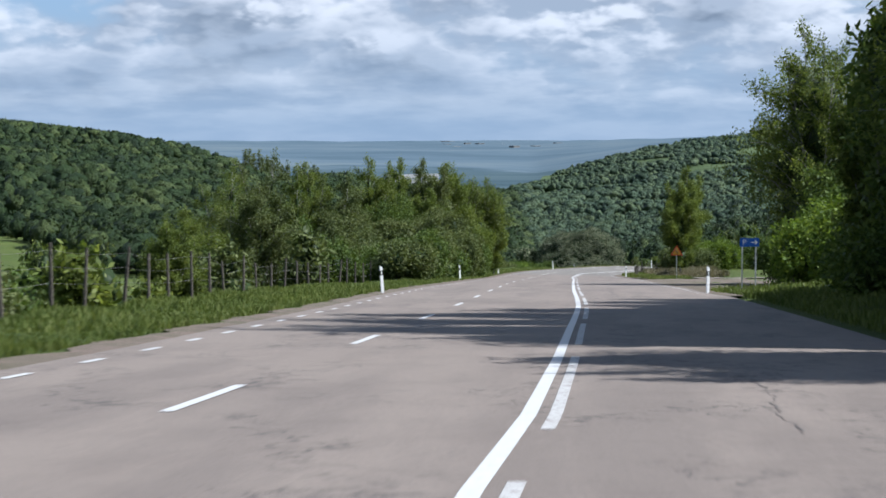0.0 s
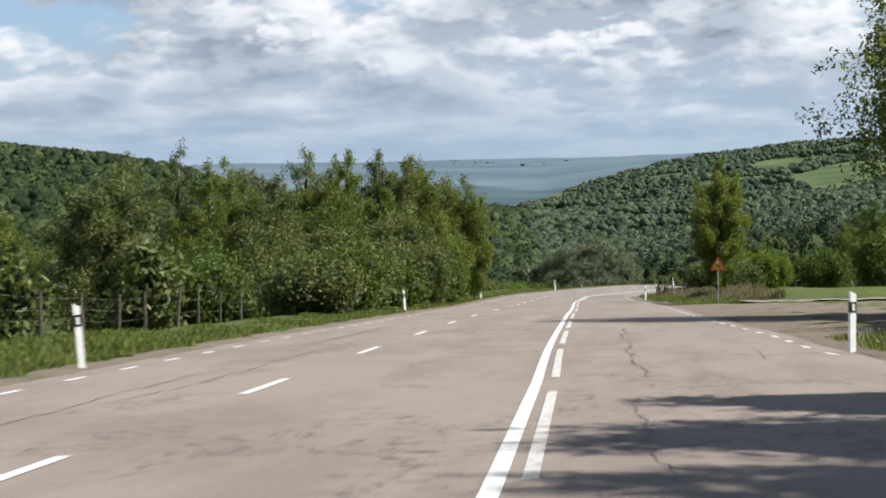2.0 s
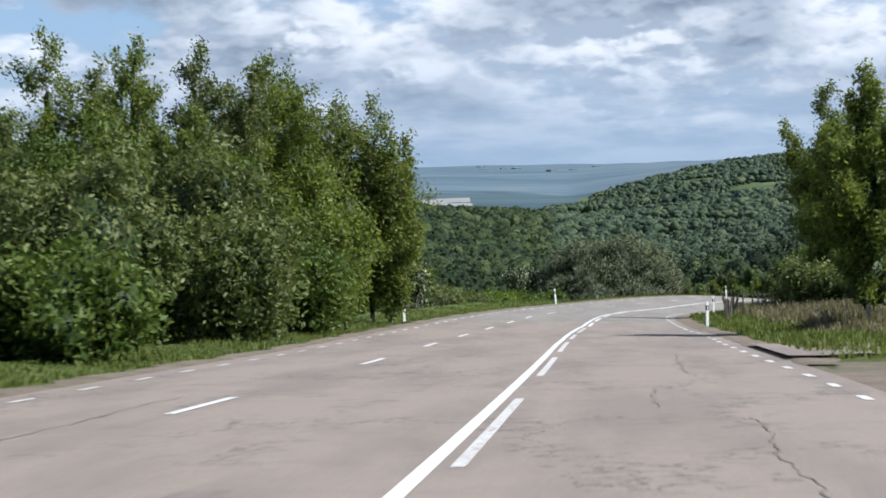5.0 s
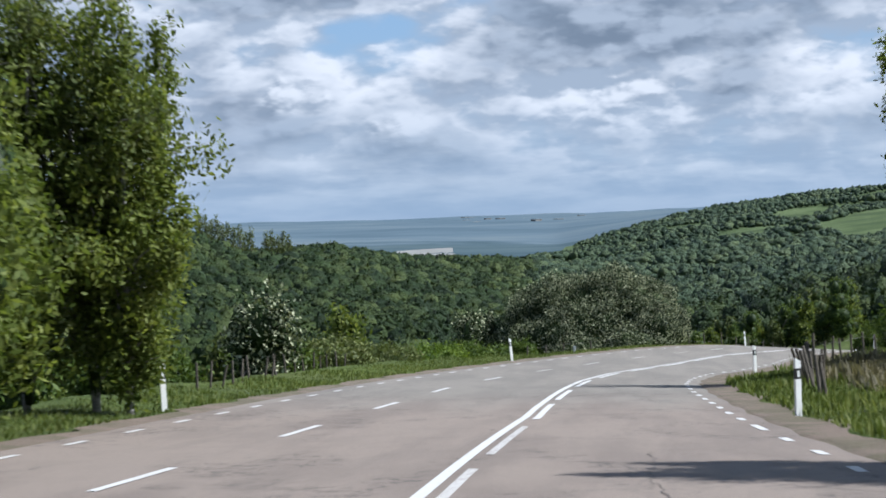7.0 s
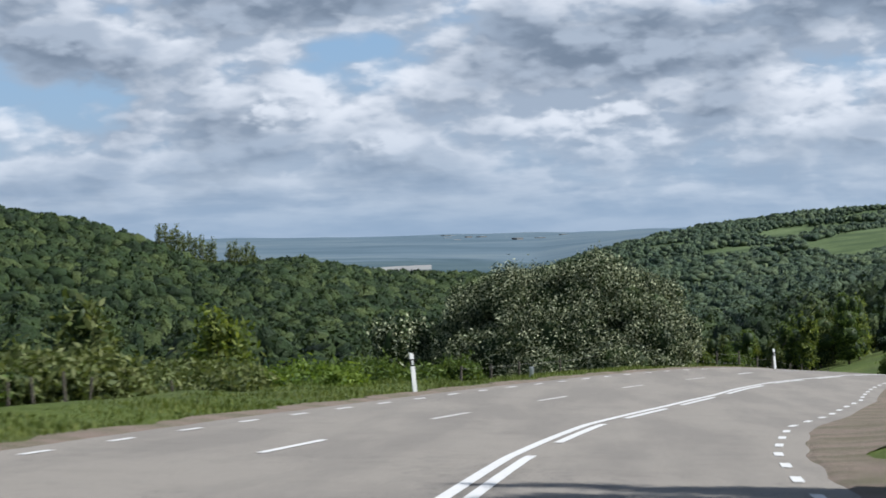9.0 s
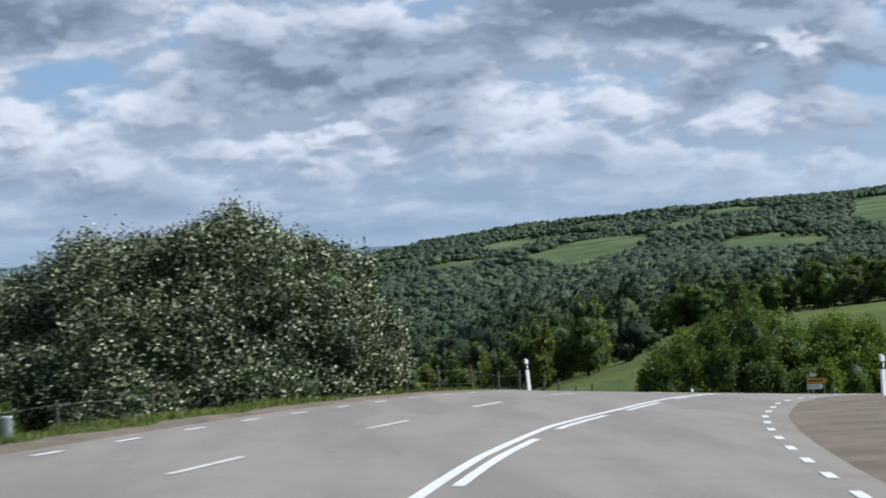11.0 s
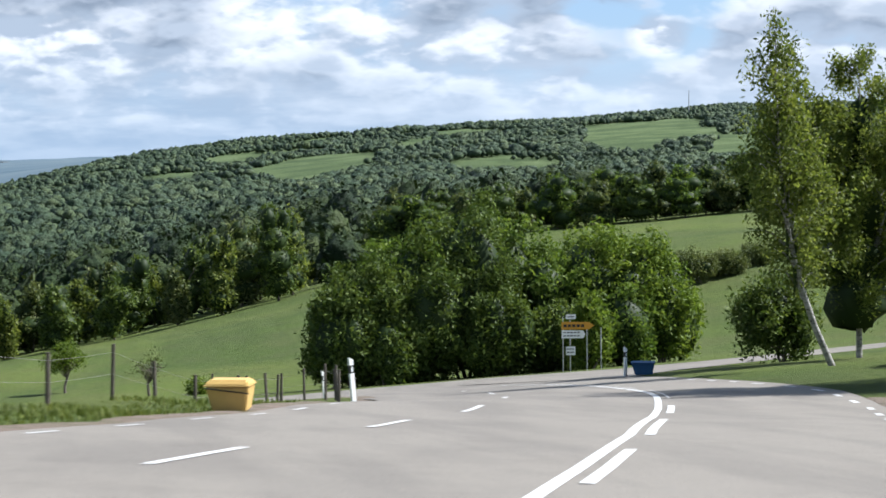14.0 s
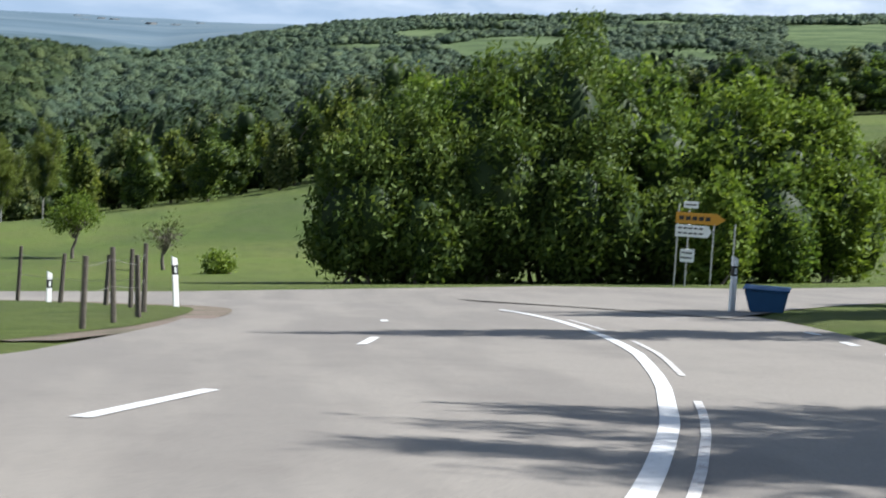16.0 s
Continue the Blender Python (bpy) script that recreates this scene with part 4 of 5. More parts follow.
# clearings on the far slopes: bearing, distance, half widths
FIELDS = [(-7.1, 1680, 1.5, 290), (-15.8, 1900, 1.9, 330), (-9.6, 2000, 0.7, 200), (-12.2, 1420, 1.6, 110), (-18.6, 1500, 1.5, 220), (-5.0, 2080, 0.9, 160), (-3.2, 1750, 0.8, 130), (-11.2, 2250, 0.8, 90), (-19.8, 2150, 1.0, 160), (-13.6, 1080, 1.2, 60), (-1.6, 2050, 0.7, 120), (-8.8, 1180, 1.2, 70)]


def not_field(x, y, r, az):
    k = r < np.interp(az, (-2.0, 1.0, 3.6), (2700, 2250, 1400)) + 60 * np.sin(x * 0.03)
    for a, d, wa, wr in FIELDS:
        k &= ((az - a) / wa) ** 2 + ((r - d) / wr) ** 2 > 1 + 0.3 * np.sin(x * 0.05)
    k &= (np.sin(x * 0.021 + np.sin(y * 0.013) * 2) * np.sin(y * 0.017 + np.sin(x * 0.009) * 2) < 0.5) | (r < 700)
    return k


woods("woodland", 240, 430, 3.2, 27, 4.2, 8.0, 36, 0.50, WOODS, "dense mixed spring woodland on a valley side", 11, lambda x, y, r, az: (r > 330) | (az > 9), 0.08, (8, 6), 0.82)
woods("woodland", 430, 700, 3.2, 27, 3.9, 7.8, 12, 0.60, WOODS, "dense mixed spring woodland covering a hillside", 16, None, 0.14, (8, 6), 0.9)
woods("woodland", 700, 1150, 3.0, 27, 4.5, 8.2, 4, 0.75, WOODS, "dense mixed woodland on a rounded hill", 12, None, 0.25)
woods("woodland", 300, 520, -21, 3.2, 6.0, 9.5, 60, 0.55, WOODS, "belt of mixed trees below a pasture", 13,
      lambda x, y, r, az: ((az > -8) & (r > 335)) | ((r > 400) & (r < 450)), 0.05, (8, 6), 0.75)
woods("woodland", 520, 900, -24, 3.0, 4.8, 7.4, 10, 0.60, RIDGE_HAZE, "scattered woods and hedges on a wide valley slope", 14, not_field, 0.2, (8, 6), 0.85)
woods("woodland", 900, 1400, -24, 3.0, 4.9, 6.2, 2, 0.8, RIDGE_HAZE, "scattered woods and hedges on a wide valley slope", 17, not_field, 0.10, (7, 6), 1.12)
woods("woodland", 1400, 2650, -24, 3.4, 6.9, 6.4, 0, 1.0, RIDGE_HAZE, "dark woods along a distant ridge", 15, not_field, 0.08, (6, 4), 1.2)
# trees standing in the valley just below the road


def valley(n, x0, x1, y0, y1, h, seed, label):
    r = np.random.default_rng(seed)
    for k in range(n):
        x, y = r.uniform(x0, x1), r.uniform(y0, y1)
        hh = h * r.uniform(0.7, 1.25)
        lobes = [(r.normal(0, 0.06 * hh), r.normal(0, 0.06 * hh), hh * u, hh * w, hh * w, hh * 0.2) for u, w in ((0.35, 0.26), (0.55, 0.3), (0.78, 0.2), (0.92, 0.1))]
        plant("valley_tree", x, y, lobes, label, "tree", (M_LEAF, M_LEAF_GREY, M_LEAF_BIRCH)[k % 3], seed * 100 + k, clumps=210, per=9, spread=0.35, size=0.24, r0=0.018 * hh, twigs=8, group="trees below the road", core=0.7)


valley(26, -75, -38, 95, 250, 9.5, 41, "leafy tree growing on the slope below the road")
valley(46, -125, -32, 30, 200, 9.0, 43, "leafy tree growing on the slope below the road")
valley(30, -135, -58, 185, 330, 9.0, 45, "leafy tree growing on the slope below the road")
valley(16, -32, -18, 55, 140, 4.5, 44, "small leafy tree below the pasture fence")
valley(16, -42, -20, 232, 330, 5.0, 42, "small leafy tree on the valley slope")

# ---- trees and shrubs along the road ----


def birch(x, y, h, seed, w=0.2, label="slender young birch with hanging light green leaves", low=0.12, clumps=520, per=18, lean=(0.0, 0.0), leaf=None, core=0.4, leaders=3):
    """A birch: one stem that parts into a few leaders, with many rising limbs whose ends hang."""
    rng = np.random.default_rng(seed)
    ob = empty("birch", Matrix.Translation((x, y, float(surf([x], [y])[0]) - 0.1)), label, "tree", "birches by the road")
    a0 = rng.uniform(0, 6.28)
    heads = [(h * (1.0, rng.uniform(0.86, 0.97), rng.uniform(0.74, 0.92))[j], a0 + 2.1 * j, (0.03, 0.15, 0.19)[j] * h * rng.uniform(0.8, 1.3)) for j in range(leaders)]

    def axis(j, u):
        hh, az, off = heads[j]
        curve = 1 - (1 - u) ** 3
        part_off = off * max(0.0, u - 0.22) / 0.78
        return np.array([lean[0] * curve + part_off * math.cos(az), lean[1] * curve + part_off * math.sin(az), hh * u])

    us = np.linspace(0, 0.90, 9)
    child("trunk", mesh_np("trunk", *tube([axis(0, u) for u in us], np.linspace(0.0095 * h, 0.012, 9), 8), [M_BIRCH], None, True), ob)
    n = int(34 + 4.0 * h)
    wood = [tube([axis(j, u) for u in np.linspace(0.2, 0.90, 6)], np.linspace(0.007 * h, 0.01, 6), 6) for j in range(1, leaders)]
    limb, centres = [], []
    for k in range(n):
        j = k % leaders
        u = low + (0.985 - low) * ((k + rng.uniform(0, 1)) / n) ** 0.85
        az = k * 2.4 + rng.normal(0, 0.35)
        wide = min(1.0, 0.5 + (u - low) / 0.25) if u < 0.38 else max(0.09, 1.0 - ((u - 0.38) / 0.62) ** 1.2)
        reach = h * w * wide * (1.0, 0.75, 0.7)[j] * rng.uniform(0.55, 1.25)
        p = axis(j, u * 0.93)
        out = np.array([math.cos(az), math.sin(az), 0.0])
        rise = reach * rng.uniform(0.6, 1.2) + 0.25
        line = [p + out * reach * t + np.array([0, 0, rise * (1.5 * t - 0.8 * t * t)]) + rng.normal(0, 0.05, 3) * t for t in np.linspace(0, 1, 5)]
        wood.append(tube(line, np.linspace(0.0045 * h * (1.1 - u), 0.004, 5), 6))
        limb.append((np.array(line), reach))
    total = sum(r + 0.12 for _, r in limb)
    for line, reach in limb:
        each = max(2, int(clumps * 1.15 * (reach + 0.12) / total))
        t = rng.uniform(0.12, 1.08, each) ** 0.75
        c = np.stack([np.interp(t, np.linspace(0, 1, 5), line[:, q]) for q in range(3)], 1)
        centres.append(c + rng.normal(0, 0.07, (each, 3)) * max(0.6, reach) * 1.2)
    tagged(child("branchwork", mesh_np("branchwork", *join(wood), [M_BIRCH], None, True), ob), kind="stuff")
    lv = leaves(rng, np.vstack(centres), int(per * 1.35), 0.16, 0.088, 0.28)
    pieces = [lv]
    # dark balls along the stem imitate the shade within the crown
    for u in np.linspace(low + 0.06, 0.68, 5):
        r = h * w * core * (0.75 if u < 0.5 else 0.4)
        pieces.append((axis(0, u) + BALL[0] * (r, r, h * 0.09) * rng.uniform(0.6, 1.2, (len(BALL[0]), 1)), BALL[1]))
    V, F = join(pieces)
    child("crown", mesh_np("crown", V, F, [leaf or M_LEAF_BIRCH, M_CROWN_SHADE], (np.arange(len(F)) >= len(lv[1])).astype(int)), ob)
    return ob


def shrub(x, y, rx, ry, h, seed, leaf=None, label="dense rounded green roadside shrub", name="shrub", clumps=None, size=0.10, **kw):
    rng = np.random.default_rng(seed)
    lobes = [(0, 0, h * 0.5, rx * 0.8, ry * 0.8, h * 0.5)]
    for k in range(6):
        a = rng.uniform(0, 6.3)
        lobes.append((math.cos(a) * rx * 0.5, math.sin(a) * ry * 0.5, h * rng.uniform(0.3, 0.62), rx * rng.uniform(0.35, 0.5), ry * rng.uniform(0.35, 0.5), h * rng.uniform(0.28, 0.4)))
    n = int(1.25 * clumps) if clumps else int(120 + 60 * rx * ry + 42 * (rx + ry) * h)
    return plant(name, x, y, lobes, label, "shrub", leaf or M_LEAF, seed, clumps=n, per=10, spread=0.2, size=size * 1.15, stems=4, r0=0.05 + 0.008 * h, twigs=12, tufts=int(8 * rx + 4 * h) if h > 2.5 else 8, **kw)


# stand on the valley side
for k, (x, y, top, w) in enumerate([(-10.5, 212.3, -5.5, 0.09), (-11.4, 213, -4.2, 0.15), (-12.9, 213, -4.6, 0.17), (-14.4, 211, -2.6, 0.19), (-15.2, 208.7, -2.2, 0.2), (-17.1, 205.5, -1.8, 0.19), (-19.6, 203, -1.5, 0.18), (-21.8, 200.6, -1.5, 0.18),
                                    (-23.7, 196, -3.2, 0.2), (-27.6, 201, -1.7, 0.17), (-28.5, 195, -2.0, 0.17), (-31.2, 197.3, -0.6, 0.18), (-34.5, 194, -1.5, 0.2), (-16.0, 197, -5.0, 0.22), (-23.2, 143, -2.8, 0.24), (-27.2, 131, -5.0, 0.26), (-30, 150, -4.5, 0.24)]):
    birch(x, y, top + 0.7 - float(surf([x], [y])[0]), 100 + k, w * (1.7 if x > -15 else 1.2) * (0.85 + 0.3 * (k * 7 % 5) / 4), clumps=900 if x > -15 else 1500, per=14 if x > -15 else 16, core=0.08 if x > -15 else 0.16, low=0.05 if x > -15 else 0.12, leaf=(M_LEAF_BIRCH, M_LEAF_BIRCH, M_LEAF_GREY)[k % 3])
for k, (x, y, rx, ry, h, leaf) in enumerate([(-15.5, 160, 3.6, 4.0, 3.6, M_LEAF), (-12.6, 168, 2.6, 3.2, 2.7, M_LEAF), (-14.5, 178, 3.2, 3.5, 5.4, M_LEAF_GREY),
                                             (-12.2, 186, 2.4, 3.2, 4.4, M_LEAF_GREY), (-17.5, 186, 3.4, 3.4, 6.2, M_LEAF_GREY), (-11.8, 196, 1.9, 3.4, 3.8, M_LEAF),
                                             (-12.0, 203, 2.2, 3.0, 5.0, M_LEAF_BIRCH), (-20.0, 170, 4.0, 4.0, 4.6, M_LEAF_GREY), (-26.0, 168, 4.0, 4.0, 5.0, M_LEAF),
                                             (-15.0, 148, 1.3, 1.2, 2.0, M_LEAF), (-12.8, 139, 2.5, 3.0, 3.0, M_LEAF_GREY), (-12.6, 146, 2.4, 3.0, 3.4, M_LEAF), (-12.4, 153.5, 2.4, 3.0, 3.7, M_LEAF_GREY), (-18.5, 141, 3.0, 3.0, 4.6, M_LEAF), (-20, 64, 3.0, 3.0, 3.6, M_LEAF), (-24, 80, 3.2, 3.2, 4.2, M_LEAF_GREY), (-28, 96, 3.4, 3.4, 4.6, M_LEAF), (-33, 112, 3.6, 3.6, 5.0, M_LEAF), (-16.8, 52, 2.4, 2.4, 2.6, M_LEAF_GREY), (-19.0, 150, 2.5, 3.0, 2.8, M_LEAF), (-32.0, 160, 5, 5, 5.5, M_LEAF), (-14.2, 190, 3.0, 3.2, 6.6, M_LEAF_GREY), (-18.5, 192, 3.6, 3.4, 8.2, M_LEAF), (-22.5, 187, 3.8, 3.6, 8.6, M_LEAF_GREY), (-26.5, 181, 4.0, 3.8, 8.4, M_LEAF),
                                             (-30.5, 182, 4.0, 4.0, 9.4, M_LEAF_BIRCH), (-13.0, 207, 2.6, 3.0, 6.8, M_LEAF_BIRCH), (-16.6, 201, 3.4, 3.2, 8.4, M_LEAF), (-20.5, 178, 3.6, 3.6, 6.6, M_LEAF_GREY)]):
    shrub(x, y, rx, ry, h, 200 + k, leaf)
# bushes on the outside of the bend
dome = [(0.4, 0.4, 3.2, 4.8, 4.4, 3.0), (1.4, 0.8, 4.2, 3.5, 3.2, 2.1), (-2.6, 0.6, 3.2, 3.4, 3.2, 2.5), (3.4, -1.6, 3.0, 2.8, 3.2, 2.5), (-4.6, 1.6, 2.3, 2.4, 2.6, 2.2), (4.4, -4.2, 1.9, 1.9, 2.4, 1.9), (0.6, -3.2, 2.0, 3.8, 2.6, 2.1),
        (-2.8, -2.6, 1.5, 3.0, 2.4, 1.7), (2.6, -5.6, 1.1, 2.4, 2.2, 1.4), (-0.4, -5.4, 0.8, 2.8, 2.0, 1.1), (-5.6, 0.0, 1.1, 1.8, 2.4, 1.4)]
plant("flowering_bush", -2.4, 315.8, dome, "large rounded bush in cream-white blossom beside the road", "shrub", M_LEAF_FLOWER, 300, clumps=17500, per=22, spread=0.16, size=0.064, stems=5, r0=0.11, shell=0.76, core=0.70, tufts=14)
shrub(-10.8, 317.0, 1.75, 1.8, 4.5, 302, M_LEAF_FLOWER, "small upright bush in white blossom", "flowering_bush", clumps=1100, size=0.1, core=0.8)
for k, (x, y, rx, h) in enumerate([(-8.4, 300.0, 1.2, 1.3), (-7.0, 305.5, 1.3, 1.5)]):
    shrub(x, y, rx, rx, h, 310 + k, M_LEAF, "low green shrub growing beside a flowering bush")
shrub(-13.6, 246, 1.5, 1.5, 3.6, 303, M_LEAF_FLOWER, "upright small tree in white blossom", "flowering_bush", clumps=520, size=0.09)
for k, (x, y, rx, ry, h, leaf) in enumerate([(-14.5, 252, 2.2, 2.5, 1.6, M_LEAF), (-13.8, 262, 2.6, 3.2, 1.7, M_LEAF_GREY), (-13.0, 274, 2.8, 3.5, 1.8, M_LEAF_GREY),
                                             (-11.5, 288, 2.4, 4.0, 1.8, M_LEAF_YOUNG), (-10.0, 298, 2.2, 3.0, 1.9, M_LEAF), (-16.5, 238, 2.4, 2.4, 1.9, M_LEAF)]):
    shrub(x, y, rx, ry, h, 320 + k, leaf)
# side with the lay-by
birch(7.7, 193, 9.6, 140, 0.22, clumps=1300)
birch(9.9, 232, 12.6, 141, 0.17, clumps=1300)
for k, (x, y, rx, ry, h, leaf) in enumerate([(8.6, 224, 2.0, 2.4, 2.6, M_LEAF_GREY), (13.6, 229, 2.8, 3.0, 3.6, M_LEAF_YOUNG), (19.2, 232, 2.8, 3.0, 3.2, M_LEAF),
                                             (11.0, 240, 2.8, 3.4, 3.8, M_LEAF), (25, 241, 3.8, 3.8, 5.6, M_LEAF), (11.2, 222, 1.8, 2.2, 2.4, M_LEAF_GREY)]):
    shrub(x, y, rx, ry, h, 340 + k, leaf)
for k, (x, y, h, w) in enumerate([(11.9, 117.5, 16.0, 0.25), (16.5, 122, 15.0, 0.25), (18.5, 113, 15.0, 0.25), (17.5, 100, 14.0, 0.25), (10.2, 62, 12.0, 0.22), (9.8, 52, 14.5, 0.22), (9.8, 36.5, 14.5, 0.2), (12.2, 116, 15.0, 0.28), (12.4, 120.5, 15.5, 0.28), (15.5, 117.5, 15.0, 0.28), (9.4, 71, 7.5, 0.14), (11.6, 8, 13, 0.24)]):
    birch(x, y, h, 160 + k, w, "tall birch with drooping dark green branches beside the road", low=0.08, clumps=850, core=0.6)
for k, y in enumerate((25.5, 47)):
    birch(12.6 + 0.6 * math.sin(k), y + 2.5, 13.5, 190 + k, 0.24, "broad young birch in the row beside the road", low=0.06, clumps=600, core=0.9)
    birch(9.6 + 0.5 * math.sin(k * 2.1), y, 10.5 + 0.6 * math.sin(k), 180 + k, 0.3, "broad young birch in the row beside the road", low=0.06, clumps=750, core=0.75)
for k, (x, y, rx, ry, h, leaf) in enumerate([(9.6, 96, 2.2, 3.0, 3.4, M_LEAF_YOUNG), (9.2, 88, 2.0, 3.0, 3.0, M_LEAF_YOUNG), (11.4, 92, 2.4, 3.0, 5.0, M_LEAF), (12.6, 103, 3.0, 3.0, 6.5, M_LEAF), (9.4, 76, 2.4, 3.0, 3.6, M_LEAF_YOUNG), (8.8, 66, 2.2, 3.5, 2.4, M_LEAF),
                                             (10.2, 108, 2.2, 2.6, 2.8, M_LEAF)]):
    shrub(x, y, rx, ry, h, 360 + k, leaf)
for k, (x, y, rx, h) in enumerate([(10.6, 29, 3.2, 11.0), (10.4, 36, 3.0, 13.0), (11.2, 40.5, 3.6, 17.5), (11.0, 45.5, 3.8, 18.0), (11.4, 50.5, 4.0, 17.5), (10.8, 55.5, 3.4, 13.5), (11.6, 60, 3.2, 11.0), (10.6, 65.5, 2.6, 10.2), (10.8, 70.5, 2.4, 9.0)]):
    shrub(x, y, rx, 3.4, h, 380 + k, M_LEAF, "tall dense leafy tree shading the road", "roadside_tree", clumps=900, size=0.16, core=0.9)
# added trees out of view that cut the skylight on the shaded lane
for k, (x, y, h) in enumerate([(15.5, 27, 13), (16.0, 35, 14.5), (15.2, 42, 15), (16.2, 49, 18), (15.4, 56, 18), (16.4, 63, 12), (21, 46, 17), (21, 56, 17)]):
    shrub(x, y, 3.8, 3.8, h, 390 + k, M_LEAF, "tall dense leafy tree added out of view to block skylight from the road", "roadside_tree", clumps=500, size=0.2, core=0.95)
# thicket at the junction
def thicket_tree(x, y, r, h, seed, leaf):
    return shrub(x, y, r, r * 0.9, h, seed, leaf, "tall leafy thicket tree standing among others at the junction", "thicket_tree", clumps=int(380 + 62 * r * h), size=0.13, group="thicket at the junction", core=0.8, shell=0.66)


# darker leaf colours to the west, paler to the east: painted shade and sunlight
for k, (x, y, r, h, leaf) in enumerate([(29.4, 428.2, 2.7, 5.6, M_LEAF), (31.4, 430.2, 3.6, 8.0, M_LEAF), (33.8, 431.0, 3.8, 9.2, M_LEAF_THICKET), (37.0, 431.2, 4.4, 11.3, M_LEAF), (34.6, 428.4, 3.2, 7.4, M_LEAF), (39.6, 432.8, 4.0, 10.2, M_LEAF_THICKET),
                                        (41.6, 431.2, 3.4, 8.0, M_LEAF_THICKET), (44.4, 432.6, 4.2, 9.0, M_LEAF_YOUNG), (47.2, 432.0, 4.0, 8.5, M_LEAF_YOUNG), (48.9, 430.6, 2.4, 5.8, M_LEAF_YOUNG), (38.2, 427.6, 2.8, 5.4, M_LEAF), (45.6, 428.6, 2.6, 5.2, M_LEAF_THICKET),
                                        (42.8, 424.8, 1.2, 4.6, M_LEAF_YOUNG), (31.8, 427.2, 2.4, 4.4, M_LEAF), (41.6, 427.6, 2.2, 4.6, M_LEAF)]):
    thicket_tree(x, y, r, h * 0.92, 400 + k, leaf)


# trees round the pasture
def field_tree(x, y, h, w, seed, leaf, label, group):
    rng = np.random.default_rng(seed)
    lobes = []
    for u, k in ((0.22, 0.8), (0.42, 1.0), (0.64, 0.85), (0.84, 0.5)):
        lobes += [(rng.normal(0, 0.25) * w, rng.normal(0, 0.25) * w, h * u * rng.uniform(0.95, 1.05), w * k * rng.uniform(0.6, 0.95), w * k * rng.uniform(0.6, 0.95), h * 0.17) for _ in range(2)]
    return plant("field_tree", x, y, lobes, label, "tree", leaf, seed, clumps=360, per=11, spread=0.30, size=0.27, r0=0.02 * h, twigs=8, group=group, shell=0.7, core=0.84, tufts=10)


rng_f = np.random.default_rng(83)
for k in range(26):
    az, r = radians(3.2 - 0.40 * k + rng_f.normal(0, 0.08)), 324 + 9 * (k % 3) + rng_f.uniform(-3, 3)
    h = rng_f.uniform(7.0, 10.0) * (1.18 if k > 19 else 1.0)
    field_tree(FAR_O[0] - r * math.sin(az), FAR_O[1] + r * math.cos(az), h, h * rng_f.uniform(0.22, 0.32), 1000 + k, (M_LEAF, M_LEAF_BIRCH, M_LEAF_GREY, M_LEAF)[k % 4], "upright leafy tree in a row below the pasture", "trees below the pasture")
for k in range(22):
    az, r = radians(-8.6 - 0.50 * k + rng_f.normal(0, 0.1)), 388 + 8 * (k % 2) + rng_f.uniform(-3, 3)
    h = rng_f.uniform(6.5, 9.0)
    field_tree(FAR_O[0] - r * math.sin(az), FAR_O[1] + r * math.cos(az), h, h * rng_f.uniform(0.42, 0.56), 1040 + k, (M_LEAF, M_LEAF_GREY, M_LEAF_THICKET)[k % 3], "round broad-leaved tree along the top of a pasture", "trees along the pasture")


def orchard_tree(x, y, r, h, seed, leaf, clumps, label):
    lobes = [(0.2 * r, 0, h * 0.62, r * 0.8, r * 0.8, h * 0.22), (-0.4 * r, 0.1, h * 0.58, r * 0.6, r * 0.6, h * 0.2), (0.1 * r, 0.2, h * 0.8, r * 0.55, r * 0.55, h * 0.18)]
    return plant("fruit_tree", x, y, lobes, label, "tree", leaf, seed, clumps=clumps, per=10, spread=0.2, size=0.1, r0=0.13, twigs=44, core=0, shell=0.3)


orchard_tree(20.3, 468.0, 1.7, 3.5, 425, M_LEAF_GREY, 40, "small bare-looking fruit tree in a pasture")
orchard_tree(14.2, 479.0, 1.9, 4.4, 426, M_LEAF_YOUNG, 330, "small round fruit tree in a pasture")
birch(38.7, 377.5, 12.5, 420, 0.16, clumps=760, per=14, lean=(-2.1, 0), core=0.05, low=0.22, leaders=2)
birch(43.0, 386, 12.6, 421, 0.3, clumps=1900, core=0.45)
birch(39.4, 360.3, 15.0, 422, 0.29, clumps=1900, leaf=M_LEAF, core=0.85)
shrub(41.8, 391.5, 1.7, 1.7, 4.0, 423, M_LEAF)
shrub(41.5, 372.0, 2.6, 2.4, 2.2, 424, M_LEAF)
shrub(23.6, 462.0, 0.9, 0.9, 1.2, 427, M_LEAF_YOUNG, "low bush in a pasture")
for k, (x, y, r, h) in enumerate([(72.5, 501, 2.6, 3.0), (76.5, 503, 2.4, 2.6), (80.5, 506, 2.2, 2.2)]):
    shrub(x, y, r, r, h, 428 + k, M_LEAF_GREY, "round grey-green bush on a pasture slope")
birch(4.2, 562, 11.5, 432, 0.2, clumps=700, core=0.3, low=0.25)
birch(0.6, 557, 10.0, 433, 0.2, clumps=600, core=0.3, low=0.25)

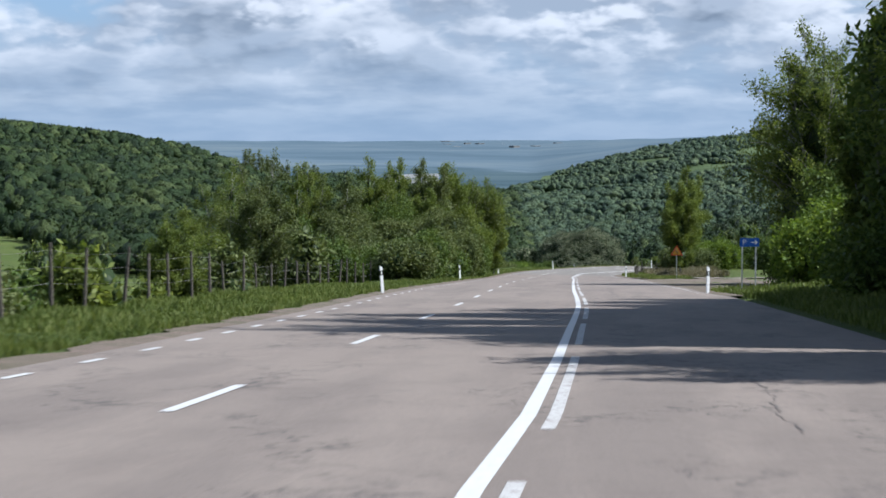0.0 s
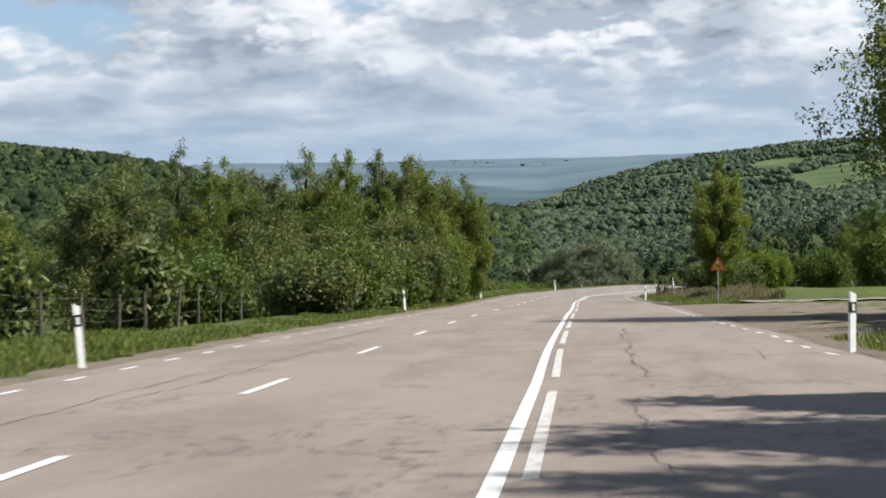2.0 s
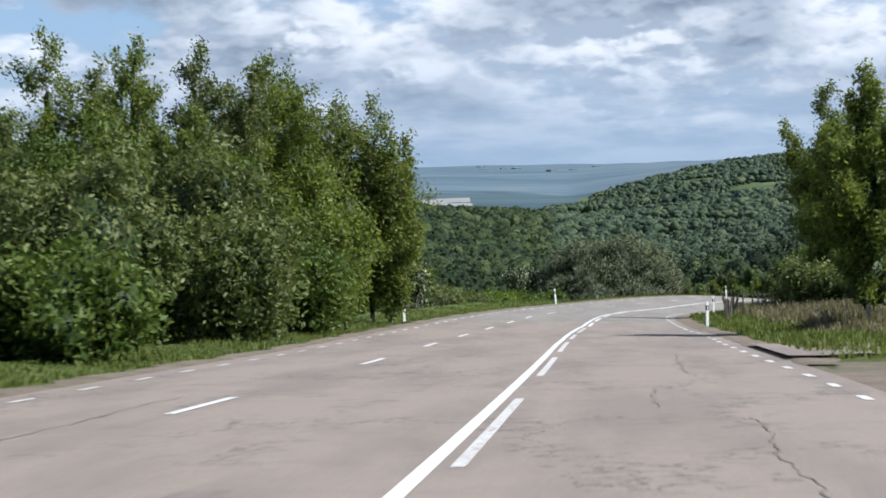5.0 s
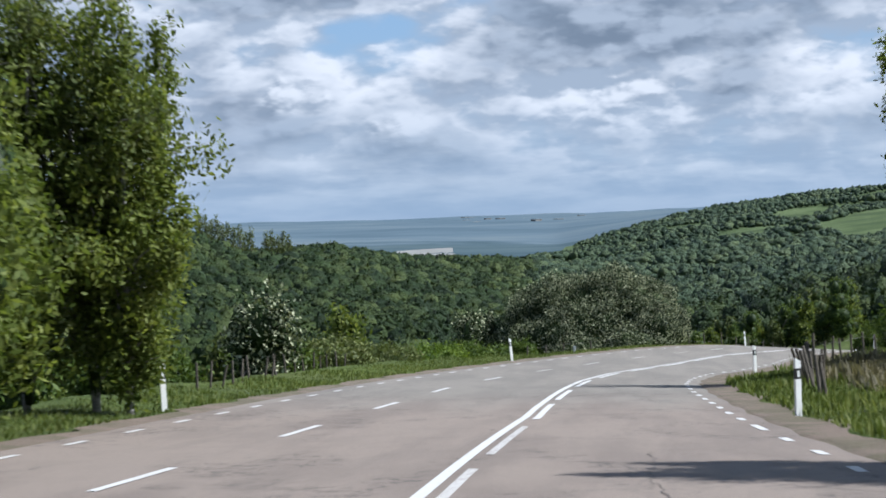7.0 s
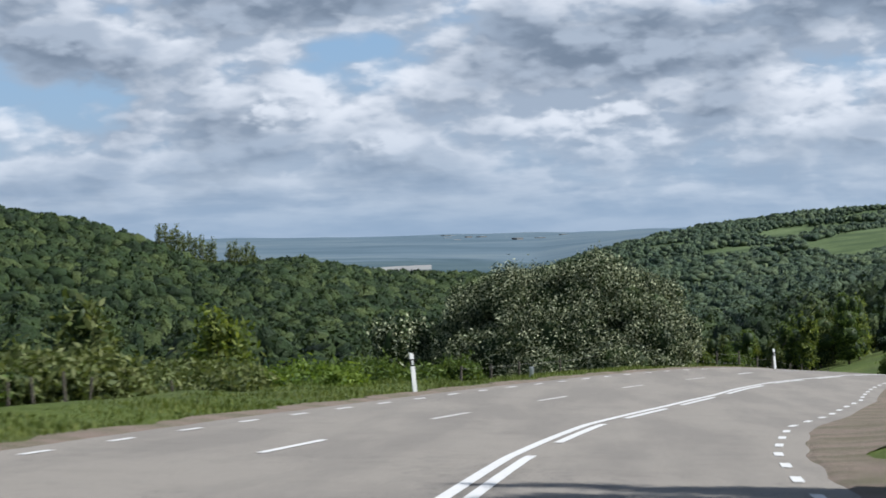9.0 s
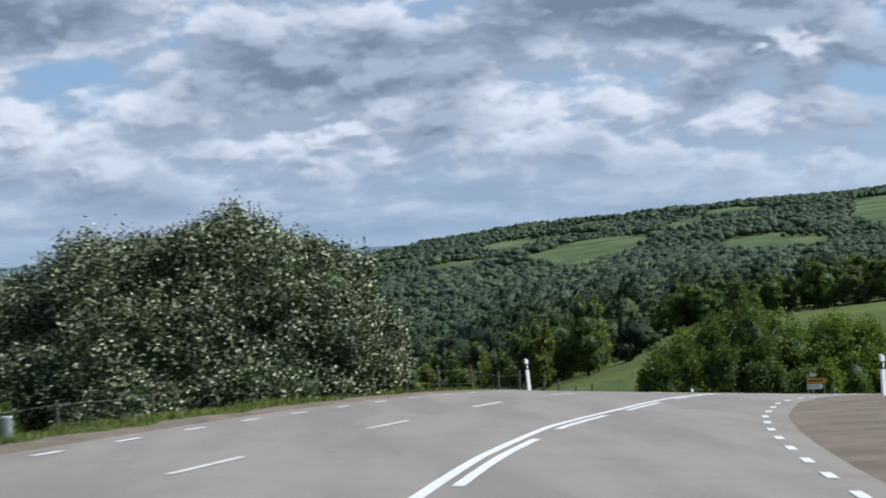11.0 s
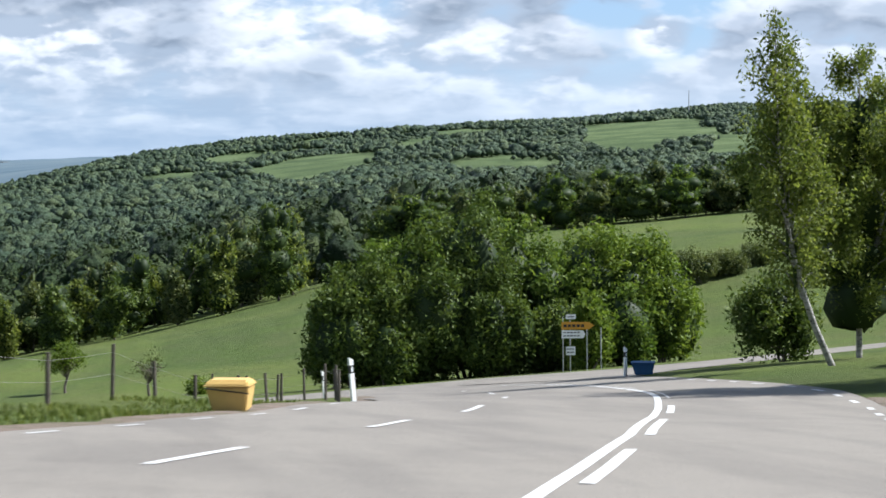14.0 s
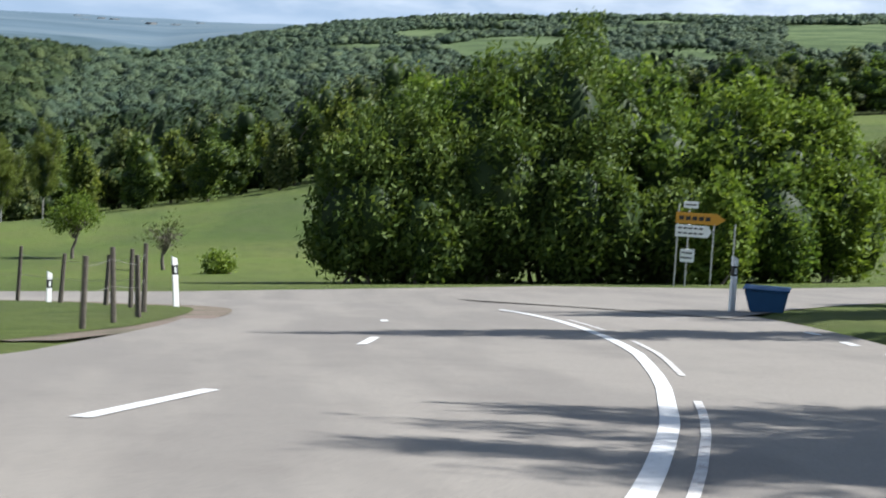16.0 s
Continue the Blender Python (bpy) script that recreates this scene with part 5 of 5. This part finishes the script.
# poplars on the crest across the valley
for k in range(15):
    az, r = radians(11.6 - 0.155 * k - (0.25 if k > 9 else 0)), 830 + 9 * (k % 3)
    x, y = -0.2 - r * math.sin(az), 170 + r * math.cos(az)
    hh = (14.5, 16.0, 15.0, 16.5)[k % 4]
    plant("poplar", x, y, [(0, 0, hh * u, hh * w, hh * w, hh * 0.16) for u, w in ((0.3, 0.08), (0.5, 0.10), (0.72, 0.10), (0.9, 0.07))], "tall slender poplar in a row on the hill crest", "tree",
          M_LEAF_GREY, 700 + k, clumps=130, per=6, spread=0.4, size=0.4, r0=0.2, twigs=5, group="row of poplars", core=0)

# ---- delineator posts ----


def delineator():
    ob = empty("delineator_post", pose(0, 0, 0), "white plastic delineator post with a black band and slanted top", "road post", "delineator posts")
    w, d = 0.058, 0.045
    prof = [(-w, -d), (w, -d), (w * 0.75, d), (-w * 0.75, d)]
    def prism(z0, z1, grow=0.0, slant=0.0):
        b = bmesh.new()
        lo = [b.verts.new((x * (1 + grow), y * (1 + grow), z0)) for x, y in prof]
        hi = [b.verts.new((x * (1 + grow), y * (1 + grow), z1 + (slant if x < 0 else -slant))) for x, y in prof]
        b.faces.new(lo[::-1]), b.faces.new(hi)
        for k in range(4):
            b.faces.new((lo[k], lo[(k + 1) % 4], hi[(k + 1) % 4], hi[k]))
        return b
    part("post", prism(-0.3, 0.70), M_WHITE, ob)
    part("band", prism(0.704, 0.896, 0.04), M_BLACK, ob, "black band")
    part("cap", prism(0.90, 1.06, 0.0, 0.03), M_WHITE, ob)
    bm = bmesh.new()
    box(bm, 0, -0.0505, 0.80, 0.05, 0.008, 0.12, 0.002)
    part("reflector", bm, M_REFLECT, ob, "pale reflector")
    return ob


POST = delineator()
POSTS = [(-8.4, 81.4, 4), (-9.8, 149.2, 3), (-10.1, 213.7, 2), (2.9, 208.4, 0), (-5.6, 267.8, 5), (8.45, 323.2, 4), (20.68, 362.0, 5), (23.6, 390.6, 5), (20.6, 395.1, 0),
         (34.35, 387.2, 0), (4.5, 85.0, -1), (4.6, 249.0, 1), (15.6, 304.8, 1)]
for k, (x, y, lean) in enumerate(POSTS):
    m = pose(x, y, float(surf([x], [y])[0]) - (0.35 if (x, y) == (20.6, 395.1) else 0), 0, -lean, 27)
    if k == 0:
        POST.matrix_basis = m
    else:
        copy_thing(POST, m)
stub = empty("marker_stub", Matrix.Translation((-3.1, 286.0, float(surf([-3.1], [286.0])[0]))), "short grey-white roadside marker stub", "road post")
bm = bmesh.new()
box(bm, 0, 0, 0.12, 0.16, 0.12, 0.5, 0.015)
part("body", bm, M_STEEL, stub)
bm = bmesh.new()
box(bm, 0.03, -0.066, 0.14, 0.06, 0.008, 0.42, 0.002)
part("face", bm, M_WHITE, stub)

# ---- fences ----


def fence(line, spacing, height, wires, seed, label, radius=0.055, tilt=3.0):
    rng = np.random.default_rng(seed)
    p = spline(np.array([(x, y, 0.0) for x, y in line]), 0.5)[:, :2]
    d = np.r_[0, np.cumsum(np.linalg.norm(np.diff(p, axis=0), axis=1))]
    t = np.arange(0, d[-1], spacing) + rng.normal(0, 0.35, int(np.ceil(d[-1] / spacing))) * (spacing > 1.5)
    x, y = np.interp(t, d, p[:, 0]), np.interp(t, d, p[:, 1])
    z = surf(x, y)
    ob = empty("fence", Matrix.Translation((x[0], y[0], z[0])), label, "fence")
    tops = []
    for k in range(len(x)):
        h = height * rng.uniform(0.88, 1.12)
        lx, ly = np.radians(rng.normal(0, tilt, 2)) * h
        a = Vector((x[k] - x[0], y[k] - y[0], z[k] - z[0]))
        b = a + Vector((lx, ly, h))
        bm = bmesh.new()
        rod(bm, a - Vector((0, 0, 0.2)), b, radius * rng.uniform(0.8, 1.2), radius * 0.8, 7)
        part("post", bm, M_WOOD, ob)
        tops.append((a, b))
    for u in wires:
        ties = [a.lerp(b, u) for a, b in tops]
        line = [ties[0]]
        for a, b in zip(ties, ties[1:]):
            line += [a.lerp(b, 0.5) - Vector((0, 0, 0.02)), b]
        child("wire", mesh_np("wire", *tube(line, [0.0035] * len(line), 4), [M_WIRE]), ob)
    return ob


fence([(-12.2, 14), (-13.2, 50), (-14.6, 90), (-15.0, 140)], 4.4, 1.65, (0.45, 0.68, 0.9), 31, "old wooden post and wire pasture fence")
fence([(-12.0, 226), (-12.6, 250), (-12.2, 268)], 2.1, 0.7, (), 32, "low weathered paling fence overgrown with shrubs", 0.04, 6)
fence([(-6.0, 290), (-3.4, 302), (1.0, 314), (3.8, 321.5)], 5.0, 0.75, (0.85,), 37, "low post and wire fence half hidden under the bush")
fence([(4.3, 323), (9.0, 338), (15.8, 362), (20.2, 377), (20.9, 385)], 4.6, 1.15, (0.45, 0.85), 33, "wooden post and wire fence along the bend")
fence([(5.4, 236), (8.0, 247), (13.5, 262), (22, 275)], 2.3, 1.1, (0.85,), 34, "wooden post and wire fence by a field", 0.05, 5)
fence([(4.0, 214), (4.4, 222), (5.0, 233)], 1.3, 0.95, (), 35, "row of leaning broken fence posts", 0.05, 13)

fence([(22.6, 379), (23.2, 385), (22.4, 391), (19.5, 397)], 2.6, 1.2, (0.5, 0.85), 36, "short wooden post fence on the grass island")

# ---- signs and bins ----
def at_ground(x, y, rz=0.0):
    return pose(x, y, float(surf([x], [y])[0]), 0, 0, rz)


def panel(bm, x, z, w, h, y=0.0, t=0.02, arrow=0.0):
    pts = [(x - w / 2, z - h / 2), (x + w / 2, z - h / 2), (x + w / 2 + arrow, z), (x + w / 2, z + h / 2), (x - w / 2, z + h / 2)]
    if not arrow:
        pts.pop(2)
    lo, hi = [bm.verts.new((a, y, b)) for a, b in pts], [bm.verts.new((a, y - t, b)) for a, b in pts]
    bm.faces.new(lo), bm.faces.new(hi[::-1])
    n = len(pts)
    for k in range(n):
        bm.faces.new((lo[k], hi[k], hi[(k + 1) % n], lo[(k + 1) % n]))
    bmesh.ops.recalc_face_normals(bm, faces=bm.faces)


def text(name, body, size, m, mat, parent):
    cu = bpy.data.curves.new(name, "FONT")
    cu.body, cu.size, cu.extrude, cu.align_x, cu.align_y = body, size, 0.002, "CENTER", "CENTER"
    cu.materials.append(mat)
    ob = child(name, cu, parent)
    ob.matrix_basis = m
    return ob


def sign_posts(ob, spots):
    for x, h in spots:
        bm = bmesh.new()
        rod(bm, (x, 0.02, -0.3), (x, 0.02, h), 0.03, None, 10)
        part("pole", bm, M_STEEL, ob)


ps = empty("parking_sign", at_ground(6.1, 84.2, 2), "blue parking sign with an arrow on two steel poles", "road sign")
sign_posts(ps, [(-0.27, 2.15), (0.27, 2.15)])
for x, w in ((-0.19, 0.36), (0.20, 0.40)):
    bm = bmesh.new()
    panel(bm, x, 1.98, w, 0.34, -0.012)
    part("panel", bm, M_BLUE, ps)
text("letter", "P", 0.32, pose(-0.19, -0.034, 1.97, 90, 0, 0), M_WHITE, ps)
bm = bmesh.new()
panel(bm, 0.15, 1.98, 0.12, 0.05, -0.033, 0.003)
part("arrow_shaft", bm, M_WHITE, ps)
bm = bmesh.new()
panel(bm, 0.24, 1.98, 0.02, 0.2, -0.033, 0.003, 0.1)
part("arrow_head", bm, M_WHITE, ps)
bm = bmesh.new()
box(bm, 0, 0, 0.06, 0.75, 0.22, 0.16, 0.02)
part("footing", bm, M_BLACK, ps, "dark footing slab")

tri = empty("warning_sign", at_ground(6.4, 168.0, 0), "yellow triangular warning sign with red rim on a steel pole", "road sign")
sign_posts(tri, [(0, 2.75)])


def triangle(side, y, t, z):
    b = bmesh.new()
    h = side * 0.866
    pts = [(-side / 2, z), (side / 2, z), (0, z + h)]
    lo, hi = [b.verts.new((a, y, c)) for a, c in pts], [b.verts.new((a, y - t, c)) for a, c in pts]
    b.faces.new(lo), b.faces.new(hi[::-1])
    for k in range(3):
        b.faces.new((lo[k], hi[k], hi[(k + 1) % 3], lo[(k + 1) % 3]))
    bmesh.ops.recalc_face_normals(b, faces=b.faces)
    return b


part("rim", triangle(0.96, -0.012, 0.02, 2.0), M_SIGNR, tri, "red rim")
part("face", triangle(0.74, -0.033, 0.004, 2.064), M_SIGNY, tri, "yellow face")
bm = bmesh.new()
for a, b in (((0.09, 2.12), (0.09, 2.26)), ((0.09, 2.26), (-0.07, 2.30)), ((-0.07, 2.30), (-0.07, 2.44))):
    rod(bm, (a[0], -0.044, a[1]), (b[0], -0.044, b[1]), 0.026, None, 6)
rod(bm, (-0.07, -0.044, 2.42), (-0.07, -0.044, 2.53), 0.07, 0.0, 6)
part("symbol", bm, M_BLACK, tri, "black double bend arrow")

ds = empty("direction_sign", at_ground(40.9, 420.5, -12), "yellow and white direction signs on steel poles at the junction", "road sign")
sign_posts(ds, [(-0.72, 2.9), (-0.34, 2.7), (0.55, 2.4), (1.3, 2.3)])
for name, x, z, w, h, arrow, mat, label in (("arrow_board", -0.08, 2.42, 1.45, 0.40, 0.3, M_SIGNY, "yellow arrow board with illegible lettering"), ("arrow_board", -0.22, 1.96, 1.15, 0.42, 0.12, M_WHITE, "white arrow board"),
                                            ("board", -0.30, 2.90, 0.52, 0.24, 0, M_WHITE, "small white board"), ("board", -0.32, 1.08, 0.5, 0.46, 0, M_WHITE, "white notice board")):
    bm = bmesh.new()
    panel(bm, x, z, w, h, -0.012, 0.02, arrow)
    b = part(name, bm, mat, ds, label)
    if h > 0.3:
        for row in ((0.0,) if h < 0.41 else (0.1, -0.08)):
            for k in range(5):
                bm = bmesh.new()
                box(bm, x - w * 0.36 + k * w * 0.16, -0.034, z + row, w * 0.12, 0.004, h * (0.36 if h < 0.41 else 0.14))
                part("bar", bm, M_BLACK, b)
    else:
        bm = bmesh.new()
        box(bm, x, -0.034, z, w * 0.7, 0.004, 0.05)
        part("bar", bm, M_BLACK, b)


def grit_bin(x, y, rz, w, h, d, mat, label, lid=True, lift=0.02):
    ob = empty("grit_bin", at_ground(x, y, rz) @ Matrix.Translation((0, 0, lift)), label, "bin")
    bm = bmesh.new()
    g = box(bm, 0, 0, h * 0.42, w, d, h * 0.84)
    for v in g:
        k = 0.70 if v.co.z < h * 0.2 else 1.0
        v.co.x *= k + (0.12 if v.co.x > 0 and k < 1 else 0)
        v.co.y *= 0.8 if v.co.z < h * 0.2 else 1.0
    bmesh.ops.bevel(bm, geom=bm.edges[:], offset=0.03, segments=2, affect="EDGES")
    part("tub", bm, mat, ob)
    bm = bmesh.new()
    box(bm, 0, 0, h * 0.86, w * 1.06, d * 1.06, h * 0.05, 0.01)
    part("rim", bm, mat, ob)
    if lid:
        bm = bmesh.new()
        g = box(bm, 0, 0, h * 0.96, w * 1.04, d * 1.04, h * 0.16)
        for v in g:
            if v.co.z > h * 0.96:
                v.co.x *= 0.86
                v.co.y *= 0.7
        bmesh.ops.bevel(bm, geom=bm.edges[:], offset=0.03, segments=2, affect="EDGES")
        part("lid", bm, mat, ob)
        bm = bmesh.new()
        rod(bm, (-w * 0.52, -d * 0.56, h * 0.80), (w * 0.52, -d * 0.52, h * 0.62), 0.012, None, 5)
        part("strap", bm, M_BLACK, ob)
    return ob


BIN = on_road(376.0, -8.53)
grit_bin(float(BIN[0]), float(BIN[1]), -17, 0.80, 0.56, 0.66, M_BINY, "weathered yellow plastic grit bin with a lid on the verge")
grit_bin(34.95, 386.9, -17, 0.84, 0.52, 0.7, M_BINB, "open blue plastic tub beside the delineator post", False)

mast = empty("radio_mast", pose(-0, 0, 0), "thin radio mast on a distant ridge", "mast")
mx, my = FAR_O[0] + 2350 * math.sin(radians(17.0)), FAR_O[1] + 2350 * math.cos(radians(17.0))
mast.matrix_basis = at_ground(mx, my)
bm = bmesh.new()
rod(bm, (0, 0, 0), (0, 0, 26), 0.7, 0.3, 6)
part("pole", bm, M_STEEL, mast)

# ---- grass and stones on the verges ----


def blades(name, n, s0, s1, l0, l1, height, mat, label, seed, near=1.6):
    """Upright blades in tufts; l0 and l1 are measured outwards from the road's edge."""
    rng = np.random.default_rng(seed)
    s = rng.uniform(s0, s1, n)
    u = rng.uniform(0, 1, n) ** near
    out = l0 + (l1 - l0) * u
    l = np.where(l0 >= 0, R_EDGE(s) + out, L_EDGE(s) + out)
    P = on_road(s, l)
    clump = np.sin(P[:, 0] * 2.1) * np.sin(P[:, 1] * 1.3) + np.sin(P[:, 0] * 0.7 + P[:, 1] * 0.5)
    h = height * rng.uniform(0.35, 1.1, n) * (1 + 0.35 * clump)
    z = surf(P[:, 0], P[:, 1])
    c = np.column_stack([P[:, :2], z])
    a = rng.uniform(0, 6.283, n)
    side = np.stack([np.cos(a), np.sin(a), np.zeros(n)], 1) * (0.012 + 0.05 * h)[:, None]
    tip = np.column_stack([rng.normal(0, 0.3, (n, 2)) * h[:, None], h])
    V = np.stack([c - (0, 0, 0.05) - side * 0.3, c + tip * 0.5 + side, c + tip, c + tip * 0.5 - side], 1).reshape(-1, 3)
    return tagged(new(name, mesh_np(name, V, np.arange(4 * n).reshape(n, 4), [mat])), label, "grass", kind="stuff")


blades("grass", 70000, -6, 130, -1.2, -7.5, 0.16, M_BLADE, "fresh green grass on the verge", 51, 1.0)
blades("grass", 36000, 130, 384, -1.2, -4.5, 0.12, M_BLADE, "grass on the verge between road and shrubs", 52, 1.0)
blades("grass", 24000, 20, 118, 0.9, 6.5, 0.22, M_BLADE, "grass on the bank below the birches", 53, 1.2)
blades("grass", 16000, 190, 262, 1.2, 5.0, 0.22, M_BLADE, "green grass and weeds beside the bend", 54, 1.0)
blades("dry_grass", 26000, 212, 262, 3.4, 9.5, 0.42, M_STRAW, "tall dry straw-coloured grass", 55, 1.0)
blades("grass", 14000, 262, 384, 2.8, 9.0, 0.24, M_BLADE, "short grass beyond the gravel shoulder", 56, 1.0)


def stone(x, y, r, seed):
    rng = np.random.default_rng(seed)
    V = BALL[0] * rng.uniform(0.75, 1.15, (len(BALL[0]), 1)) * (r, r * 0.9, r * 0.65)
    ob = new("field_stone", mesh_np("field_stone", V, BALL[1], [M_STONE]))
    ob.matrix_basis = at_ground(x, y, rng.uniform(0, 360)) @ Matrix.Translation((0, 0, r * 0.3))
    tagged(ob, "rough grey field stone in an old wall behind the fence", "stone", "old stone wall")


rng_s = np.random.default_rng(61)
for k in range(70):
    y = 20 + k * 1.35 + rng_s.normal(0, 0.3)
    stone(-14.4 - 0.012 * y + rng_s.normal(0, 0.35), y, rng_s.uniform(0.18, 0.42), 600 + k)

# ---- town and pale fields on the plain ----
rng_t = np.random.default_rng(71)
for k in range(10):
    az, r = math.radians(rng_t.normal(3.4, 1.6)), rng_t.uniform(3900, 4700)
    x, y = FAR_O[0] - r * math.sin(az), FAR_O[1] + r * math.cos(az)
    w, h = rng_t.uniform(4, 18), rng_t.uniform(0.9, 1.8)
    hall = empty("town_building", pose(x, y, float(surf([x], [y])[0]), 0, 0, -50), "pale building of a distant town on the plain", "building", "distant town")
    bm = bmesh.new()
    box(bm, 0, 0, h / 2 - 1, w, 15, h + 2)
    part("wall", bm, M_SAND, hall)
    bm = bmesh.new()
    box(bm, 0, 0, h + 0.35, w + 1, 16, 0.7)
    part("roof", bm, M_SAND, hall)
drape("field_pale", [(FAR_O[0] - r * math.sin(radians(6.6)), FAR_O[1] + r * math.cos(radians(6.6))) for r in (1750, 1850, 1950, 2150)],
      [(FAR_O[0] - r * math.sin(radians(5.0)), FAR_O[1] + r * math.cos(radians(5.0))) for r in (1750, 1850, 1950, 2150)], M_SAND, 1.5, "pale sandy field at the mouth of the valley")
